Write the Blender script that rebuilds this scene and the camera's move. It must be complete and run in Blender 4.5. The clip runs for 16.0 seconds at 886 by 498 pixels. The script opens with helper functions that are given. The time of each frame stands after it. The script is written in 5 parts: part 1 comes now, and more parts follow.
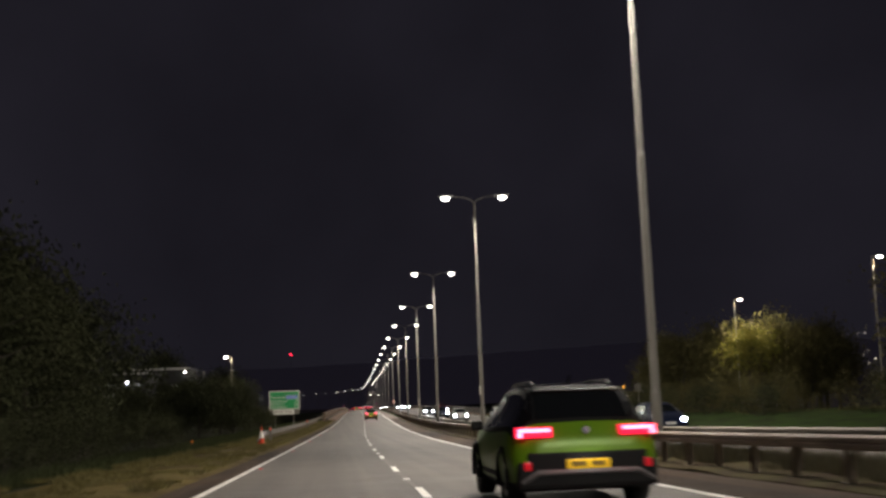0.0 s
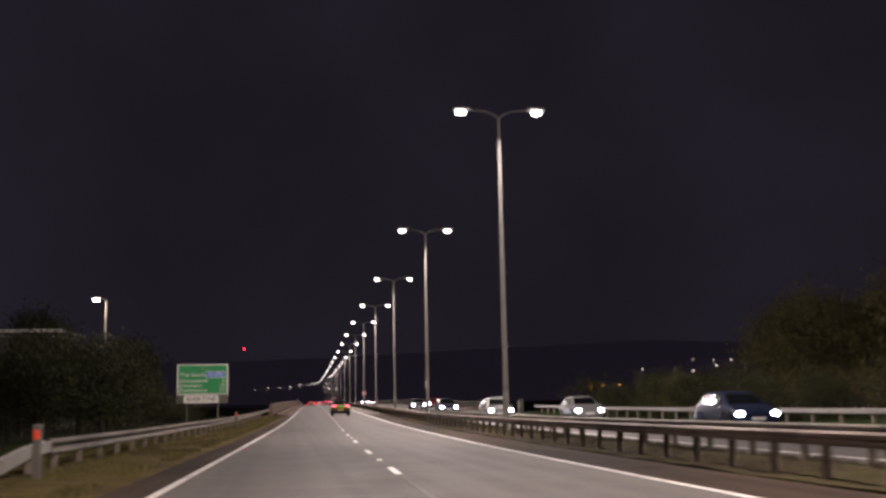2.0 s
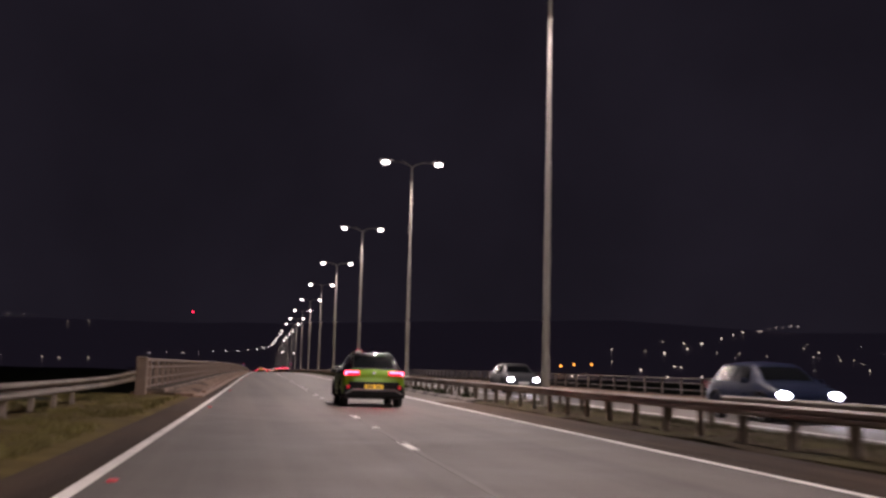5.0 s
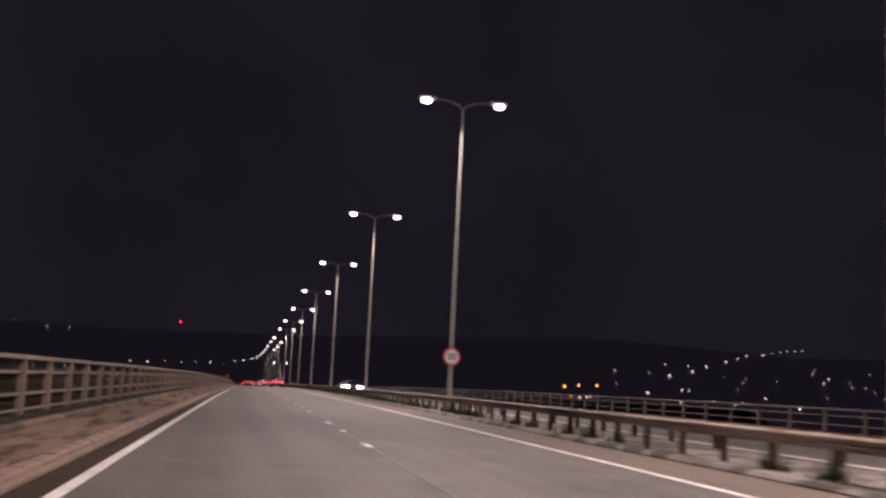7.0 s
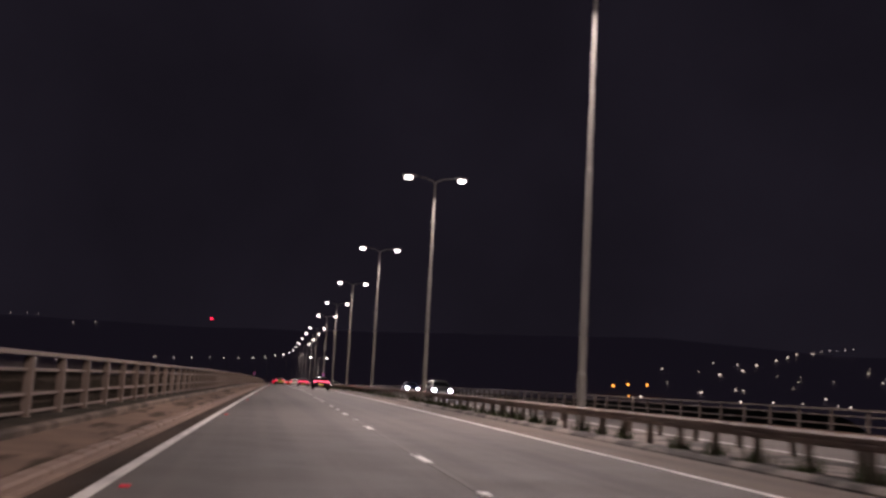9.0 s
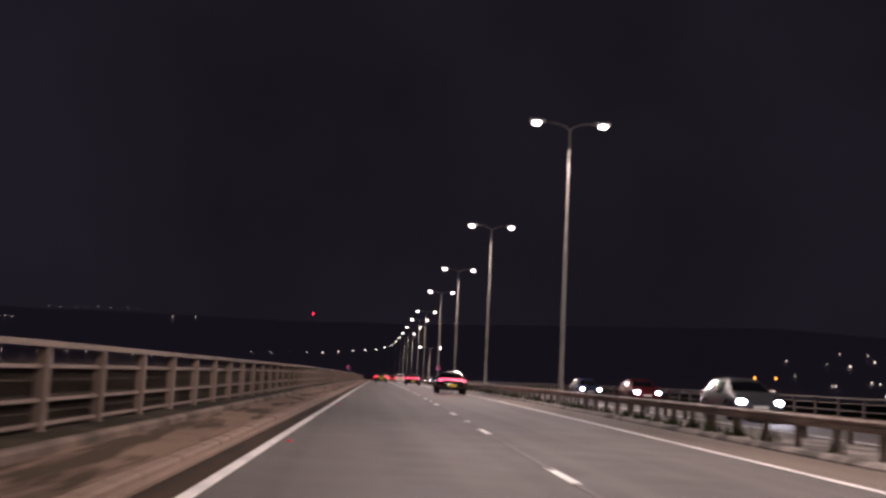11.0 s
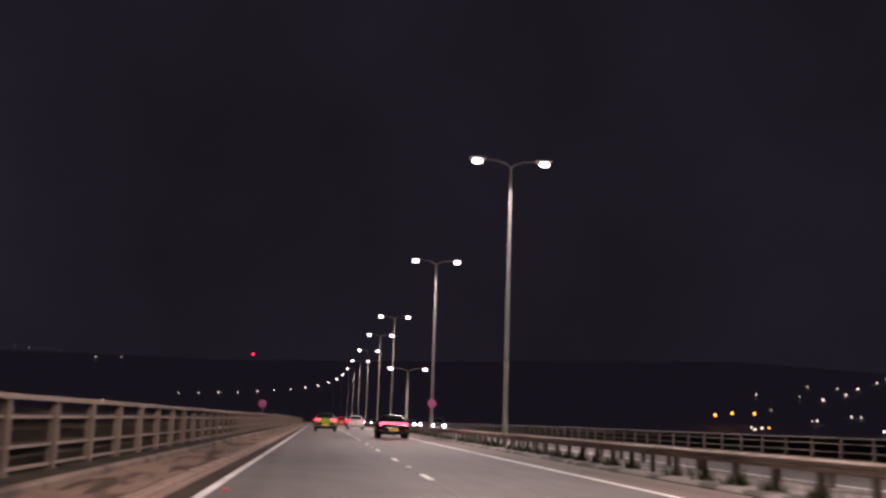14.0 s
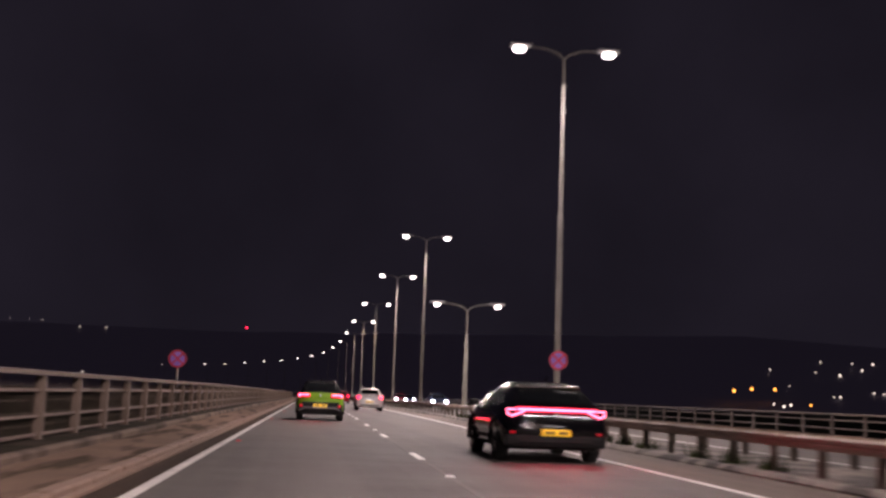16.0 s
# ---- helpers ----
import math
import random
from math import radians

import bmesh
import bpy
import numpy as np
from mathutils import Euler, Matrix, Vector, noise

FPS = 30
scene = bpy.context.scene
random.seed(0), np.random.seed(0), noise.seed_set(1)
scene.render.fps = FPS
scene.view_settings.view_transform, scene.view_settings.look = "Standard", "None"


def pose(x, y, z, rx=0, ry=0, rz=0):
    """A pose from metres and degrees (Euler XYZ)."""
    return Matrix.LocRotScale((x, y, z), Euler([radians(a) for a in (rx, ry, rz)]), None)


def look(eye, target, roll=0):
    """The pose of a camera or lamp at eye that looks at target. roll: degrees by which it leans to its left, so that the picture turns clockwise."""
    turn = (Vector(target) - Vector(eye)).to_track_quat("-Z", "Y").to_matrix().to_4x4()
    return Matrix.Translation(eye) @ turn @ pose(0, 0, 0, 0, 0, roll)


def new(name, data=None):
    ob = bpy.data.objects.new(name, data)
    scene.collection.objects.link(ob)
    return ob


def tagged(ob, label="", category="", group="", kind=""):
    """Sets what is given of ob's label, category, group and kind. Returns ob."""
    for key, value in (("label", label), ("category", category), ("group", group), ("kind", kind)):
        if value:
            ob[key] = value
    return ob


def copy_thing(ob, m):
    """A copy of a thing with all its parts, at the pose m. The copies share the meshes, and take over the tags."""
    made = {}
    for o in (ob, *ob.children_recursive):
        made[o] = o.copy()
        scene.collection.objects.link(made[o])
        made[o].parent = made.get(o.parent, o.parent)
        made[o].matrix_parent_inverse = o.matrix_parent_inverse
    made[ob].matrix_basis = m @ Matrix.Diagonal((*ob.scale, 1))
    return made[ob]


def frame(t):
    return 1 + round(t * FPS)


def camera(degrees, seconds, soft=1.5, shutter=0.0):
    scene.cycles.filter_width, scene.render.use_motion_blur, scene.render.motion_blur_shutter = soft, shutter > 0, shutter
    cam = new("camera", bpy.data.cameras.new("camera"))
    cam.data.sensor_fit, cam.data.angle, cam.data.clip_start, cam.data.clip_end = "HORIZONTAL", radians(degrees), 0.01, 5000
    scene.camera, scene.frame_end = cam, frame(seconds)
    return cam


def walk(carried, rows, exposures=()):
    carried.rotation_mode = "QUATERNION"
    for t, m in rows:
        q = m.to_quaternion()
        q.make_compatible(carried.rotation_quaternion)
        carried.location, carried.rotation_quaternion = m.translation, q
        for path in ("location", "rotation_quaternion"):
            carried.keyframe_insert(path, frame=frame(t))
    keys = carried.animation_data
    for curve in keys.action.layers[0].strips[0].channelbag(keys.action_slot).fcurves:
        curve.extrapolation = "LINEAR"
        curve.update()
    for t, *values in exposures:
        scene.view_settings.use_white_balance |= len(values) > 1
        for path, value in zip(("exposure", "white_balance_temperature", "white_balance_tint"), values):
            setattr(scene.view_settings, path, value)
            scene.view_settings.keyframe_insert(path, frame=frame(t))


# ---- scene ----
# ---- the camera and its walk ----
cam = camera(44.0, 16.0, soft=2.8, shutter=0.33)
# seconds, x, y, z, yaw, pitch, roll
ROWS = [
    (0.0, 2.322, 0.000, 1.065, -5.88, 8.14, -2.13),
    (0.5, 2.288, 12.983, 0.869, -6.56, 8.84, -1.55),
    (1.0, 2.281, 25.880, 0.692, -7.21, 9.48, -0.95),
    (1.5, 2.308, 38.691, 0.544, -7.54, 9.25, -1.17),
    (2.0, 2.378, 51.416, 0.427, -8.13, 8.02, -1.07),
    (2.5, 2.489, 64.054, 0.338, -9.13, 6.61, -0.92),
    (3.0, 2.645, 76.700, 0.279, -9.88, 6.05, -0.83),
    (3.5, 2.847, 89.449, 0.246, -10.25, 5.84, -0.23),
    (4.0, 3.085, 102.302, 0.239, -10.16, 5.61, -0.16),
    (4.5, 3.354, 115.258, 0.258, -10.10, 5.82, 0.36),
    (5.0, 3.645, 128.319, 0.303, -10.48, 6.69, 1.40),
    (5.5, 3.956, 141.371, 0.373, -10.72, 7.28, 2.12),
    (6.0, 4.256, 154.304, 0.458, -10.84, 7.57, 2.53),
    (6.5, 4.543, 167.115, 0.548, -10.89, 7.66, 2.74),
    (7.0, 4.815, 179.806, 0.644, -10.93, 7.59, 2.84),
    (7.5, 5.079, 192.375, 0.746, -11.00, 7.45, 2.95),
    (8.0, 5.343, 204.822, 0.852, -11.11, 7.24, 3.07),
    (8.5, 5.613, 217.235, 0.952, -10.55, 7.22, 3.11),
    (9.0, 5.889, 229.696, 1.044, -9.33, 7.41, 3.08),
    (9.5, 6.172, 242.207, 1.129, -7.79, 7.63, 3.01),
    (10.0, 6.457, 254.767, 1.207, -6.24, 7.69, 2.93),
    (10.5, 6.740, 267.378, 1.277, -5.03, 7.43, 2.87),
    (11.0, 7.010, 279.979, 1.342, -4.16, 6.85, 2.82),
    (11.5, 7.270, 292.511, 1.403, -3.82, 5.96, 2.67),
    (12.0, 7.519, 304.975, 1.459, -4.11, 5.16, 2.67),
    (12.5, 7.768, 317.369, 1.511, -5.15, 5.39, 2.41),
    (13.0, 8.022, 329.694, 1.556, -6.23, 6.49, 2.51),
    (13.5, 8.301, 341.924, 1.591, -6.71, 7.64, 2.11),
    (14.0, 8.588, 354.034, 1.617, -7.11, 9.02, 1.92),
    (14.5, 8.877, 366.025, 1.633, -7.42, 9.37, 1.99),
    (15.0, 9.161, 377.896, 1.641, -7.62, 9.33, 2.13),
    (15.5, 9.436, 389.649, 1.644, -7.56, 8.60, 2.29),
    (16.0, 9.694, 401.282, 1.650, -7.43, 7.74, 2.15),
]


def row_pose(x, y, z, yaw, pitch, roll):
    a, b = radians(yaw), radians(pitch)
    ahead = Vector((-math.sin(a) * math.cos(b), math.cos(a) * math.cos(b), math.sin(b)))
    return look((x, y, z), Vector((x, y, z)) + 10 * ahead, roll)


walk(cam, [(r[0], row_pose(*r[1:])) for r in ROWS],
     exposures=[(0.0, 0.1, 6500, 8), (1.5, 0.3, 6500, 16), (2.5, 0.02, 6500, 26), (3.0, -0.15, 6500, 26), (3.5, 0.1, 6500, 26), (4.5, -0.12, 6500, 27), (5.0, 0.0, 6500, 28),
                (7.5, -0.1, 6500, 28), (8.0, -0.3, 6500, 28), (10.5, 0.0, 6500, 29), (11.0, -0.05, 6500, 29), (11.5, 0.1, 6500, 29), (12.0, 0.12, 6500, 30), (13.0, 0.1, 6500, 30), (14.0, 0.1, 6500, 30), (14.5, 0.25, 6500, 30), (15.5, 0.0, 6500, 30), (16.0, 0.05, 6500, 30)])

# ---- the road's line: curvature (1/km) and grade (%) every 60 m ----
KNOTS = np.arange(-40, 1001, 60.0)
CURVE = [-0.23, -0.26, -0.29, 0.16, -0.02, -0.03, 0.08, 0.0, 0.04, 0.05, -0.04, 0.11, 0.72, 1.14, 1.27, 1.27, 1.23, 1.2]
GRADE = [-1.97, -1.38, -0.31, 0.61, 0.87, 0.56, 0.39, 0.02, 0.15, -0.15, 0.01, -0.14, -0.15, 0.09, 0.24, 0.28, 0.27, 0.27]
SG = np.arange(-120, 1100, 1.0)
TURN = np.cumsum(np.interp(SG, KNOTS, CURVE) * 1e-3)
TURN -= TURN[120]
RX, RY = np.cumsum(-np.sin(TURN)), np.cumsum(np.cos(TURN))
RZ = np.cumsum(np.interp(SG, KNOTS, GRADE) * 1e-2)
RX, RY, RZ = RX - RX[120], RY - RY[120], RZ - RZ[120]


def heading(s):
    return float(np.interp(s, SG, TURN))


def at(s, u, z=0.0):
    """The place s metres along the road, u metres to the right of the left edge line, z above the surface."""
    a = heading(s)
    x, y = float(np.interp(s, SG, RX)), float(np.interp(s, SG, RY))
    if s > SG[-1]:
        x, y = x - math.sin(a) * (s - SG[-1]), y + math.cos(a) * (s - SG[-1])
    if s < SG[0]:
        x, y = x - math.sin(a) * (s - SG[0]), y + math.cos(a) * (s - SG[0])
    return Vector((x + u * math.cos(a), y + u * math.sin(a), float(np.interp(s, SG, RZ)) + z))


def stand(s, u, z=0.0, turn=0.0):
    """A pose on the road: y along it, x to its right, turned by turn degrees."""
    return Matrix.Translation(at(s, u, z)) @ Matrix.Rotation(heading(s) + radians(turn), 4, "Z")


# ---- night sky ----
world = bpy.data.worlds.new("night_sky")
scene.world = world
world.use_nodes = True
sky = world.node_tree.nodes["Background"]
sky.inputs["Color"].default_value = (0.48, 0.43, 0.62, 1)
sky.inputs["Strength"].default_value = 0.023
cloud, cloud_map, cloud_at = (world.node_tree.nodes.new("ShaderNode" + k) for k in ("TexNoise", "MapRange", "TexCoord"))
cloud.inputs["Scale"].default_value, cloud.inputs["Detail"].default_value = 3.0, 5
cloud_map.inputs["From Min"].default_value, cloud_map.inputs["From Max"].default_value = 0.35, 0.7
cloud_map.inputs["To Min"].default_value, cloud_map.inputs["To Max"].default_value = 0.0175, 0.0275
world.node_tree.links.new(cloud_at.outputs["Generated"], cloud.inputs["Vector"])
world.node_tree.links.new(cloud.outputs["Fac"], cloud_map.inputs["Value"])
world.node_tree.links.new(cloud_map.outputs[0], sky.inputs["Strength"])

LAMP_POWER = 2350.0
LAMP_TINT = (1.0, 0.91, 0.80)


# ---- materials ----
def material(name, color, rough=0.6, metal=0.0, scale=6.0, vary=0.25, bump=0.15, fine=60.0, spec=0.5, per_piece=0.0, coat=0.0):
    """A surface with broad stains and fine grain in its colour, roughness and relief."""
    m = bpy.data.materials.new(name)
    m.use_nodes = True
    n, l = m.node_tree.nodes, m.node_tree.links
    b = n["Principled BSDF"]
    b.inputs["Metallic"].default_value = metal
    b.inputs["Specular IOR Level"].default_value = spec
    b.inputs["Coat Weight"].default_value = coat
    tc = n.new("ShaderNodeTexCoord")
    wide, grain = n.new("ShaderNodeTexNoise"), n.new("ShaderNodeTexNoise")
    wide.inputs["Scale"].default_value, wide.inputs["Detail"].default_value = scale / 10, 5
    grain.inputs["Scale"].default_value, grain.inputs["Detail"].default_value = fine, 4
    for t in (wide, grain):
        l.new(tc.outputs["Object"], t.inputs["Vector"])
    mix = n.new("ShaderNodeMath")
    mix.operation = "MULTIPLY_ADD"
    l.new(grain.outputs["Fac"], mix.inputs[0])
    mix.inputs[1].default_value = 0.5
    l.new(wide.outputs["Fac"], mix.inputs[2])
    last = mix.outputs[0]
    if per_piece:
        info = n.new("ShaderNodeObjectInfo")
        add = n.new("ShaderNodeMath")
        add.operation = "MULTIPLY_ADD"
        l.new(info.outputs["Random"], add.inputs[0])
        add.inputs[1].default_value = per_piece
        l.new(last, add.inputs[2])
        last = add.outputs[0]
    ramp = n.new("ShaderNodeMapRange")
    ramp.inputs["From Min"].default_value, ramp.inputs["From Max"].default_value = 0.45, 1.05
    ramp.inputs["To Min"].default_value, ramp.inputs["To Max"].default_value = 1 - vary, 1 + vary
    l.new(last, ramp.inputs["Value"])
    tint = n.new("ShaderNodeVectorMath")
    tint.operation = "SCALE"
    tint.inputs[0].default_value = color
    l.new(ramp.outputs[0], tint.inputs["Scale"])
    l.new(tint.outputs[0], b.inputs["Base Color"])
    rr = n.new("ShaderNodeMapRange")
    rr.inputs["From Min"].default_value, rr.inputs["From Max"].default_value = 0.3, 0.7
    rr.inputs["To Min"].default_value, rr.inputs["To Max"].default_value = max(rough - 0.08, 0.02), min(rough + 0.08, 1)
    l.new(wide.outputs["Fac"], rr.inputs["Value"])
    l.new(rr.outputs[0], b.inputs["Roughness"])
    if bump:
        bp = n.new("ShaderNodeBump")
        bp.inputs["Strength"].default_value, bp.inputs["Distance"].default_value = bump, 0.02
        l.new(grain.outputs["Fac"], bp.inputs["Height"])
        l.new(bp.outputs[0], b.inputs["Normal"])
    return m


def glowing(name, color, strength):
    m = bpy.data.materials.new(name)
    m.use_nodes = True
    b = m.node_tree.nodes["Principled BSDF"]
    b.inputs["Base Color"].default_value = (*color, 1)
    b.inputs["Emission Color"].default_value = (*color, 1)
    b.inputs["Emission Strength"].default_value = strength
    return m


def two_tone(name, first, second, scale, low, high, rough=0.9, bump=0.3, stretch=(1, 1, 1), vary=0.3):
    """Patches of a second colour over the first."""
    m = material(name, first, rough, scale=9, vary=vary, bump=bump, fine=35)
    n, l = m.node_tree.nodes, m.node_tree.links
    b = n["Principled BSDF"]
    old = b.inputs["Base Color"].links[0].from_socket
    tc, mp, no, mr, mx = (n.new("ShaderNode" + k) for k in ("TexCoord", "Mapping", "TexNoise", "MapRange", "Mix"))
    mx.data_type = "RGBA"
    mp.inputs["Scale"].default_value = stretch
    no.inputs["Scale"].default_value, no.inputs["Detail"].default_value = scale, 6
    mr.inputs["From Min"].default_value, mr.inputs["From Max"].default_value = low, high
    l.new(tc.outputs["Object"], mp.inputs["Vector"])
    l.new(mp.outputs[0], no.inputs["Vector"])
    l.new(no.outputs["Fac"], mr.inputs["Value"])
    l.new(mr.outputs[0], mx.inputs["Factor"])
    l.new(old, mx.inputs["A"])
    mx.inputs["B"].default_value = (*second, 1)
    l.new(mx.outputs["Result"], b.inputs["Base Color"])
    return m


ASPHALT = two_tone("asphalt", (0.097, 0.083, 0.073), (0.074, 0.064, 0.058), 0.5, 0.42, 0.62, 0.78, 0.35, (3.0, 0.03, 1), 0.12)
EDGE_DIRT = two_tone("dirty_edge_asphalt", (0.060, 0.040, 0.029), (0.034, 0.023, 0.017), 0.6, 0.42, 0.6, 0.85, 0.4, (2.2, 0.15, 1))
APRON = two_tone("brown_gritty_apron", (0.125, 0.092, 0.072), (0.085, 0.061, 0.047), 0.5, 0.42, 0.62, 0.85, 0.4, (2.0, 0.08, 1), 0.15)
SEAM = two_tone("pale_seam", (0.110, 0.095, 0.084), (0.082, 0.070, 0.063), 1.2, 0.42, 0.6, 0.75, 0.3, (2.0, 0.1, 1), 0.2)
PLINTH_DIRT = two_tone("soil_and_moss", (0.026, 0.021, 0.014), (0.050, 0.037, 0.027), 1.1, 0.5, 0.62, 0.95, 0.5, (1, 0.5, 1))
LINE_PAINT = two_tone("worn_road_paint", (0.72, 0.70, 0.66), (0.34, 0.33, 0.31), 5.0, 0.56, 0.74, 0.6, 0.2)
CONCRETE = two_tone("weathered_concrete", (0.185, 0.137, 0.110), (0.08, 0.064, 0.052), 0.7, 0.45, 0.62, 0.85, 0.4)
PAVING = two_tone("patched_bridge_walkway", (0.198, 0.132, 0.100), (0.066, 0.047, 0.032), 1.2, 0.50, 0.60, 0.9, 0.4, (1.9, 0.24, 1))
KERB = material("kerb_concrete", (0.225, 0.146, 0.106), 0.85, scale=12, vary=0.3, bump=0.3, per_piece=0.10)
RAIL_BROWN = two_tone("weathered_rail", (0.115, 0.092, 0.068), (0.06, 0.044, 0.03), 1.5, 0.45, 0.62, 0.65, 0.15, (1, 0.3, 1))
VERGE_GRASS = two_tone("dry_grass_verge", (0.110, 0.084, 0.026), (0.072, 0.050, 0.018), 0.8, 0.42, 0.6, 0.95, 0.7)
BRIDGE_MEDIAN = two_tone("mottled_concrete", (0.195, 0.165, 0.143), (0.050, 0.042, 0.036), 1.3, 0.45, 0.56, 0.9, 0.5, (1, 0.7, 1))
GRASS_SOIL = two_tone("rough_grass_verge", (0.055, 0.046, 0.020), (0.038, 0.026, 0.015), 0.8, 0.42, 0.6, 0.95, 0.7)
BANK_GRASS = two_tone("green_bank_grass", (0.036, 0.066, 0.012), (0.020, 0.030, 0.009), 0.8, 0.42, 0.6, 0.95, 0.7)
LAND = two_tone("dark_land", (0.03, 0.035, 0.02), (0.02, 0.02, 0.015), 0.05, 0.4, 0.6, 0.95, 0.3)
for matt in (VERGE_GRASS, GRASS_SOIL, BANK_GRASS, LAND, PAVING, PLINTH_DIRT, EDGE_DIRT, CONCRETE):
    matt.node_tree.nodes["Principled BSDF"].inputs["Specular IOR Level"].default_value = 0.06
# no lamp: a faint emission stands in for haze over the far hills
HAZE_GLOW_HILL = glowing("haze_glow_hill", (0.42, 0.38, 0.48), 0.0032)
GALV = material("galvanised_steel", (0.30, 0.275, 0.25), 0.55, 0.4, scale=14, vary=0.22, bump=0.08, fine=40)
RAIL_PALE = two_tone("pale_barrier_steel", (0.21, 0.18, 0.15), (0.13, 0.11, 0.09), 1.2, 0.46, 0.62, 0.65, 0.15, (1, 0.3, 1))
RAIL_DULL = two_tone("dull_barrier_steel", (0.28, 0.21, 0.17), (0.16, 0.112, 0.088), 1.2, 0.46, 0.62, 0.6, 0.15, (1, 0.3, 1))
POST_DARK = two_tone("rusty_barrier_post", (0.24, 0.195, 0.16), (0.12, 0.09, 0.07), 4.0, 0.45, 0.6, 0.75, 0.3)
PARAPET = material("painted_parapet", (0.20, 0.146, 0.116), 0.65, 0.05, scale=16, vary=0.25, bump=0.1, fine=45)
INFILL = material("weathered_wire_mesh", (0.13, 0.10, 0.075), 0.7, 0.1, scale=16, vary=0.25, bump=0.05, fine=45)
# darker copy of the parapet paint: the far side's dimness is in the colour
PARAPET_FAR = material("dimmed_far_parapet", (0.10, 0.08, 0.068), 0.7, 0.05, scale=16, vary=0.25, bump=0.1, fine=45)
COLUMN = material("lamp_column_steel", (0.30, 0.285, 0.26), 0.6, 0.2, scale=10, vary=0.2, bump=0.06, fine=30)
HEAD_GREY = material("lamp_head_alloy", (0.35, 0.35, 0.35), 0.45, 0.5, scale=20, vary=0.15, bump=0.05)
LENS = glowing("lamp_lens", (1.0, 0.95, 0.86), 12.0)
LENS_FAR = glowing("far_lamp_lens", (1.0, 0.93, 0.82), 30.0)
BARK = material("bark", (0.050, 0.042, 0.033), 0.9, scale=20, vary=0.4, bump=0.6, fine=25)
# brighter leaf copy: part of the street lamp's light is in the colour
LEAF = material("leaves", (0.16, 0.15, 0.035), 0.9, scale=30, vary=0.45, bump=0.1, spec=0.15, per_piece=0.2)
# lighter copy of the dark leaves: veil over the far bank put into colour
LEAF_BANK = material("lightened_bank_leaves", (0.105, 0.095, 0.042), 0.9, scale=30, vary=0.45, bump=0.1, spec=0.12, per_piece=0.2)
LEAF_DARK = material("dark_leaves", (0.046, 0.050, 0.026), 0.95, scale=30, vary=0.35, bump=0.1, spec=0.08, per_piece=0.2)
GRASS_BLADE = material("grass_blades", (0.120, 0.100, 0.028), 0.8, scale=12, vary=0.5, bump=0.0)
MEDIAN_BLADE = material("rank_grass", (0.060, 0.052, 0.026), 0.85, scale=12, vary=0.4, bump=0.0)
WEED = material("dark_weeds", (0.040, 0.048, 0.020), 0.9, scale=12, vary=0.4, bump=0.0, spec=0.1)
SIGN_GREEN = material("sign_green", (0.008, 0.33, 0.095), 0.45, scale=8, vary=0.12, bump=0.02)
SIGN_WHITE = material("sign_white", (0.86, 0.84, 0.80), 0.45, scale=8, vary=0.1, bump=0.02)
SIGN_FAINT = material("faded_sign_yellow", (0.30, 0.34, 0.10), 0.5, scale=8, vary=0.15, bump=0.02)
SIGN_BLUE = material("sign_blue", (0.06, 0.20, 0.72), 0.45, scale=8, vary=0.1, bump=0.02)
SIGN_RED = material("sign_red", (0.75, 0.03, 0.08), 0.45, scale=8, vary=0.1, bump=0.02)
SIGN_BLACK = material("sign_black", (0.015, 0.015, 0.015), 0.5, scale=8, vary=0.1, bump=0.02)
SIGN_BACK = material("sign_back_grey", (0.16, 0.15, 0.13), 0.6, 0.3, scale=10, vary=0.2, bump=0.05)
CONE_ORANGE = material("cone_orange", (0.62, 0.055, 0.015), 0.55, scale=12, vary=0.2, bump=0.05)
STUD_RED = material("red_reflector", (0.92, 0.015, 0.05), 0.35, vary=0.08, bump=0.0)
MARKER_RED = material("marker_reflector", (0.92, 0.10, 0.04), 0.35, vary=0.08, bump=0.0)
DARK_LAMP = material("unlit_red_lamp", (0.12, 0.008, 0.01), 0.3, vary=0.1, bump=0.0)
LENS_DIM = glowing("distant_lamp_lens", (1.0, 0.95, 0.86), 9.0)
STUD_WHITE = material("stud_white", (0.9, 0.89, 0.86), 0.4, vary=0.1, bump=0.0)
RUBBER = material("tyre_rubber", (0.018, 0.018, 0.018), 0.85, scale=30, vary=0.25, bump=0.2)
ALLOY = material("wheel_alloy", (0.35, 0.35, 0.36), 0.35, 0.8, scale=20, vary=0.15, bump=0.03)
TRIM = material("dark_plastic_trim", (0.006, 0.006, 0.007), 0.7, scale=20, vary=0.25, bump=0.08, spec=0.25)
GLASS = material("dark_car_glass", (0.006, 0.007, 0.008), 0.10, scale=3, vary=0.1, bump=0.0, spec=0.4)
GLOSS_BLACK = material("gloss_black_trim", (0.004, 0.004, 0.005), 0.14, scale=5, vary=0.1, bump=0.0, spec=0.45)
SATIN = material("grey_bumper_insert", (0.13, 0.13, 0.135), 0.5, 0.2, scale=20, vary=0.15, bump=0.03)
# sign blue lightened towards pink: returned headlight is put into the colour
CLEARWAY_BLUE = material("headlit_clearway_blue", (0.42, 0.20, 0.78), 0.45, scale=8, vary=0.1, bump=0.02)
CHROME = material("satin_metal", (0.55, 0.55, 0.56), 0.25, 0.9, scale=20, vary=0.1, bump=0.0)
PLATE_YELLOW = material("number_plate_yellow", (0.85, 0.55, 0.01), 0.5, scale=20, vary=0.08, bump=0.0)
PLATE_WHITE = material("number_plate_white", (0.8, 0.8, 0.78), 0.5, scale=20, vary=0.08, bump=0.0)
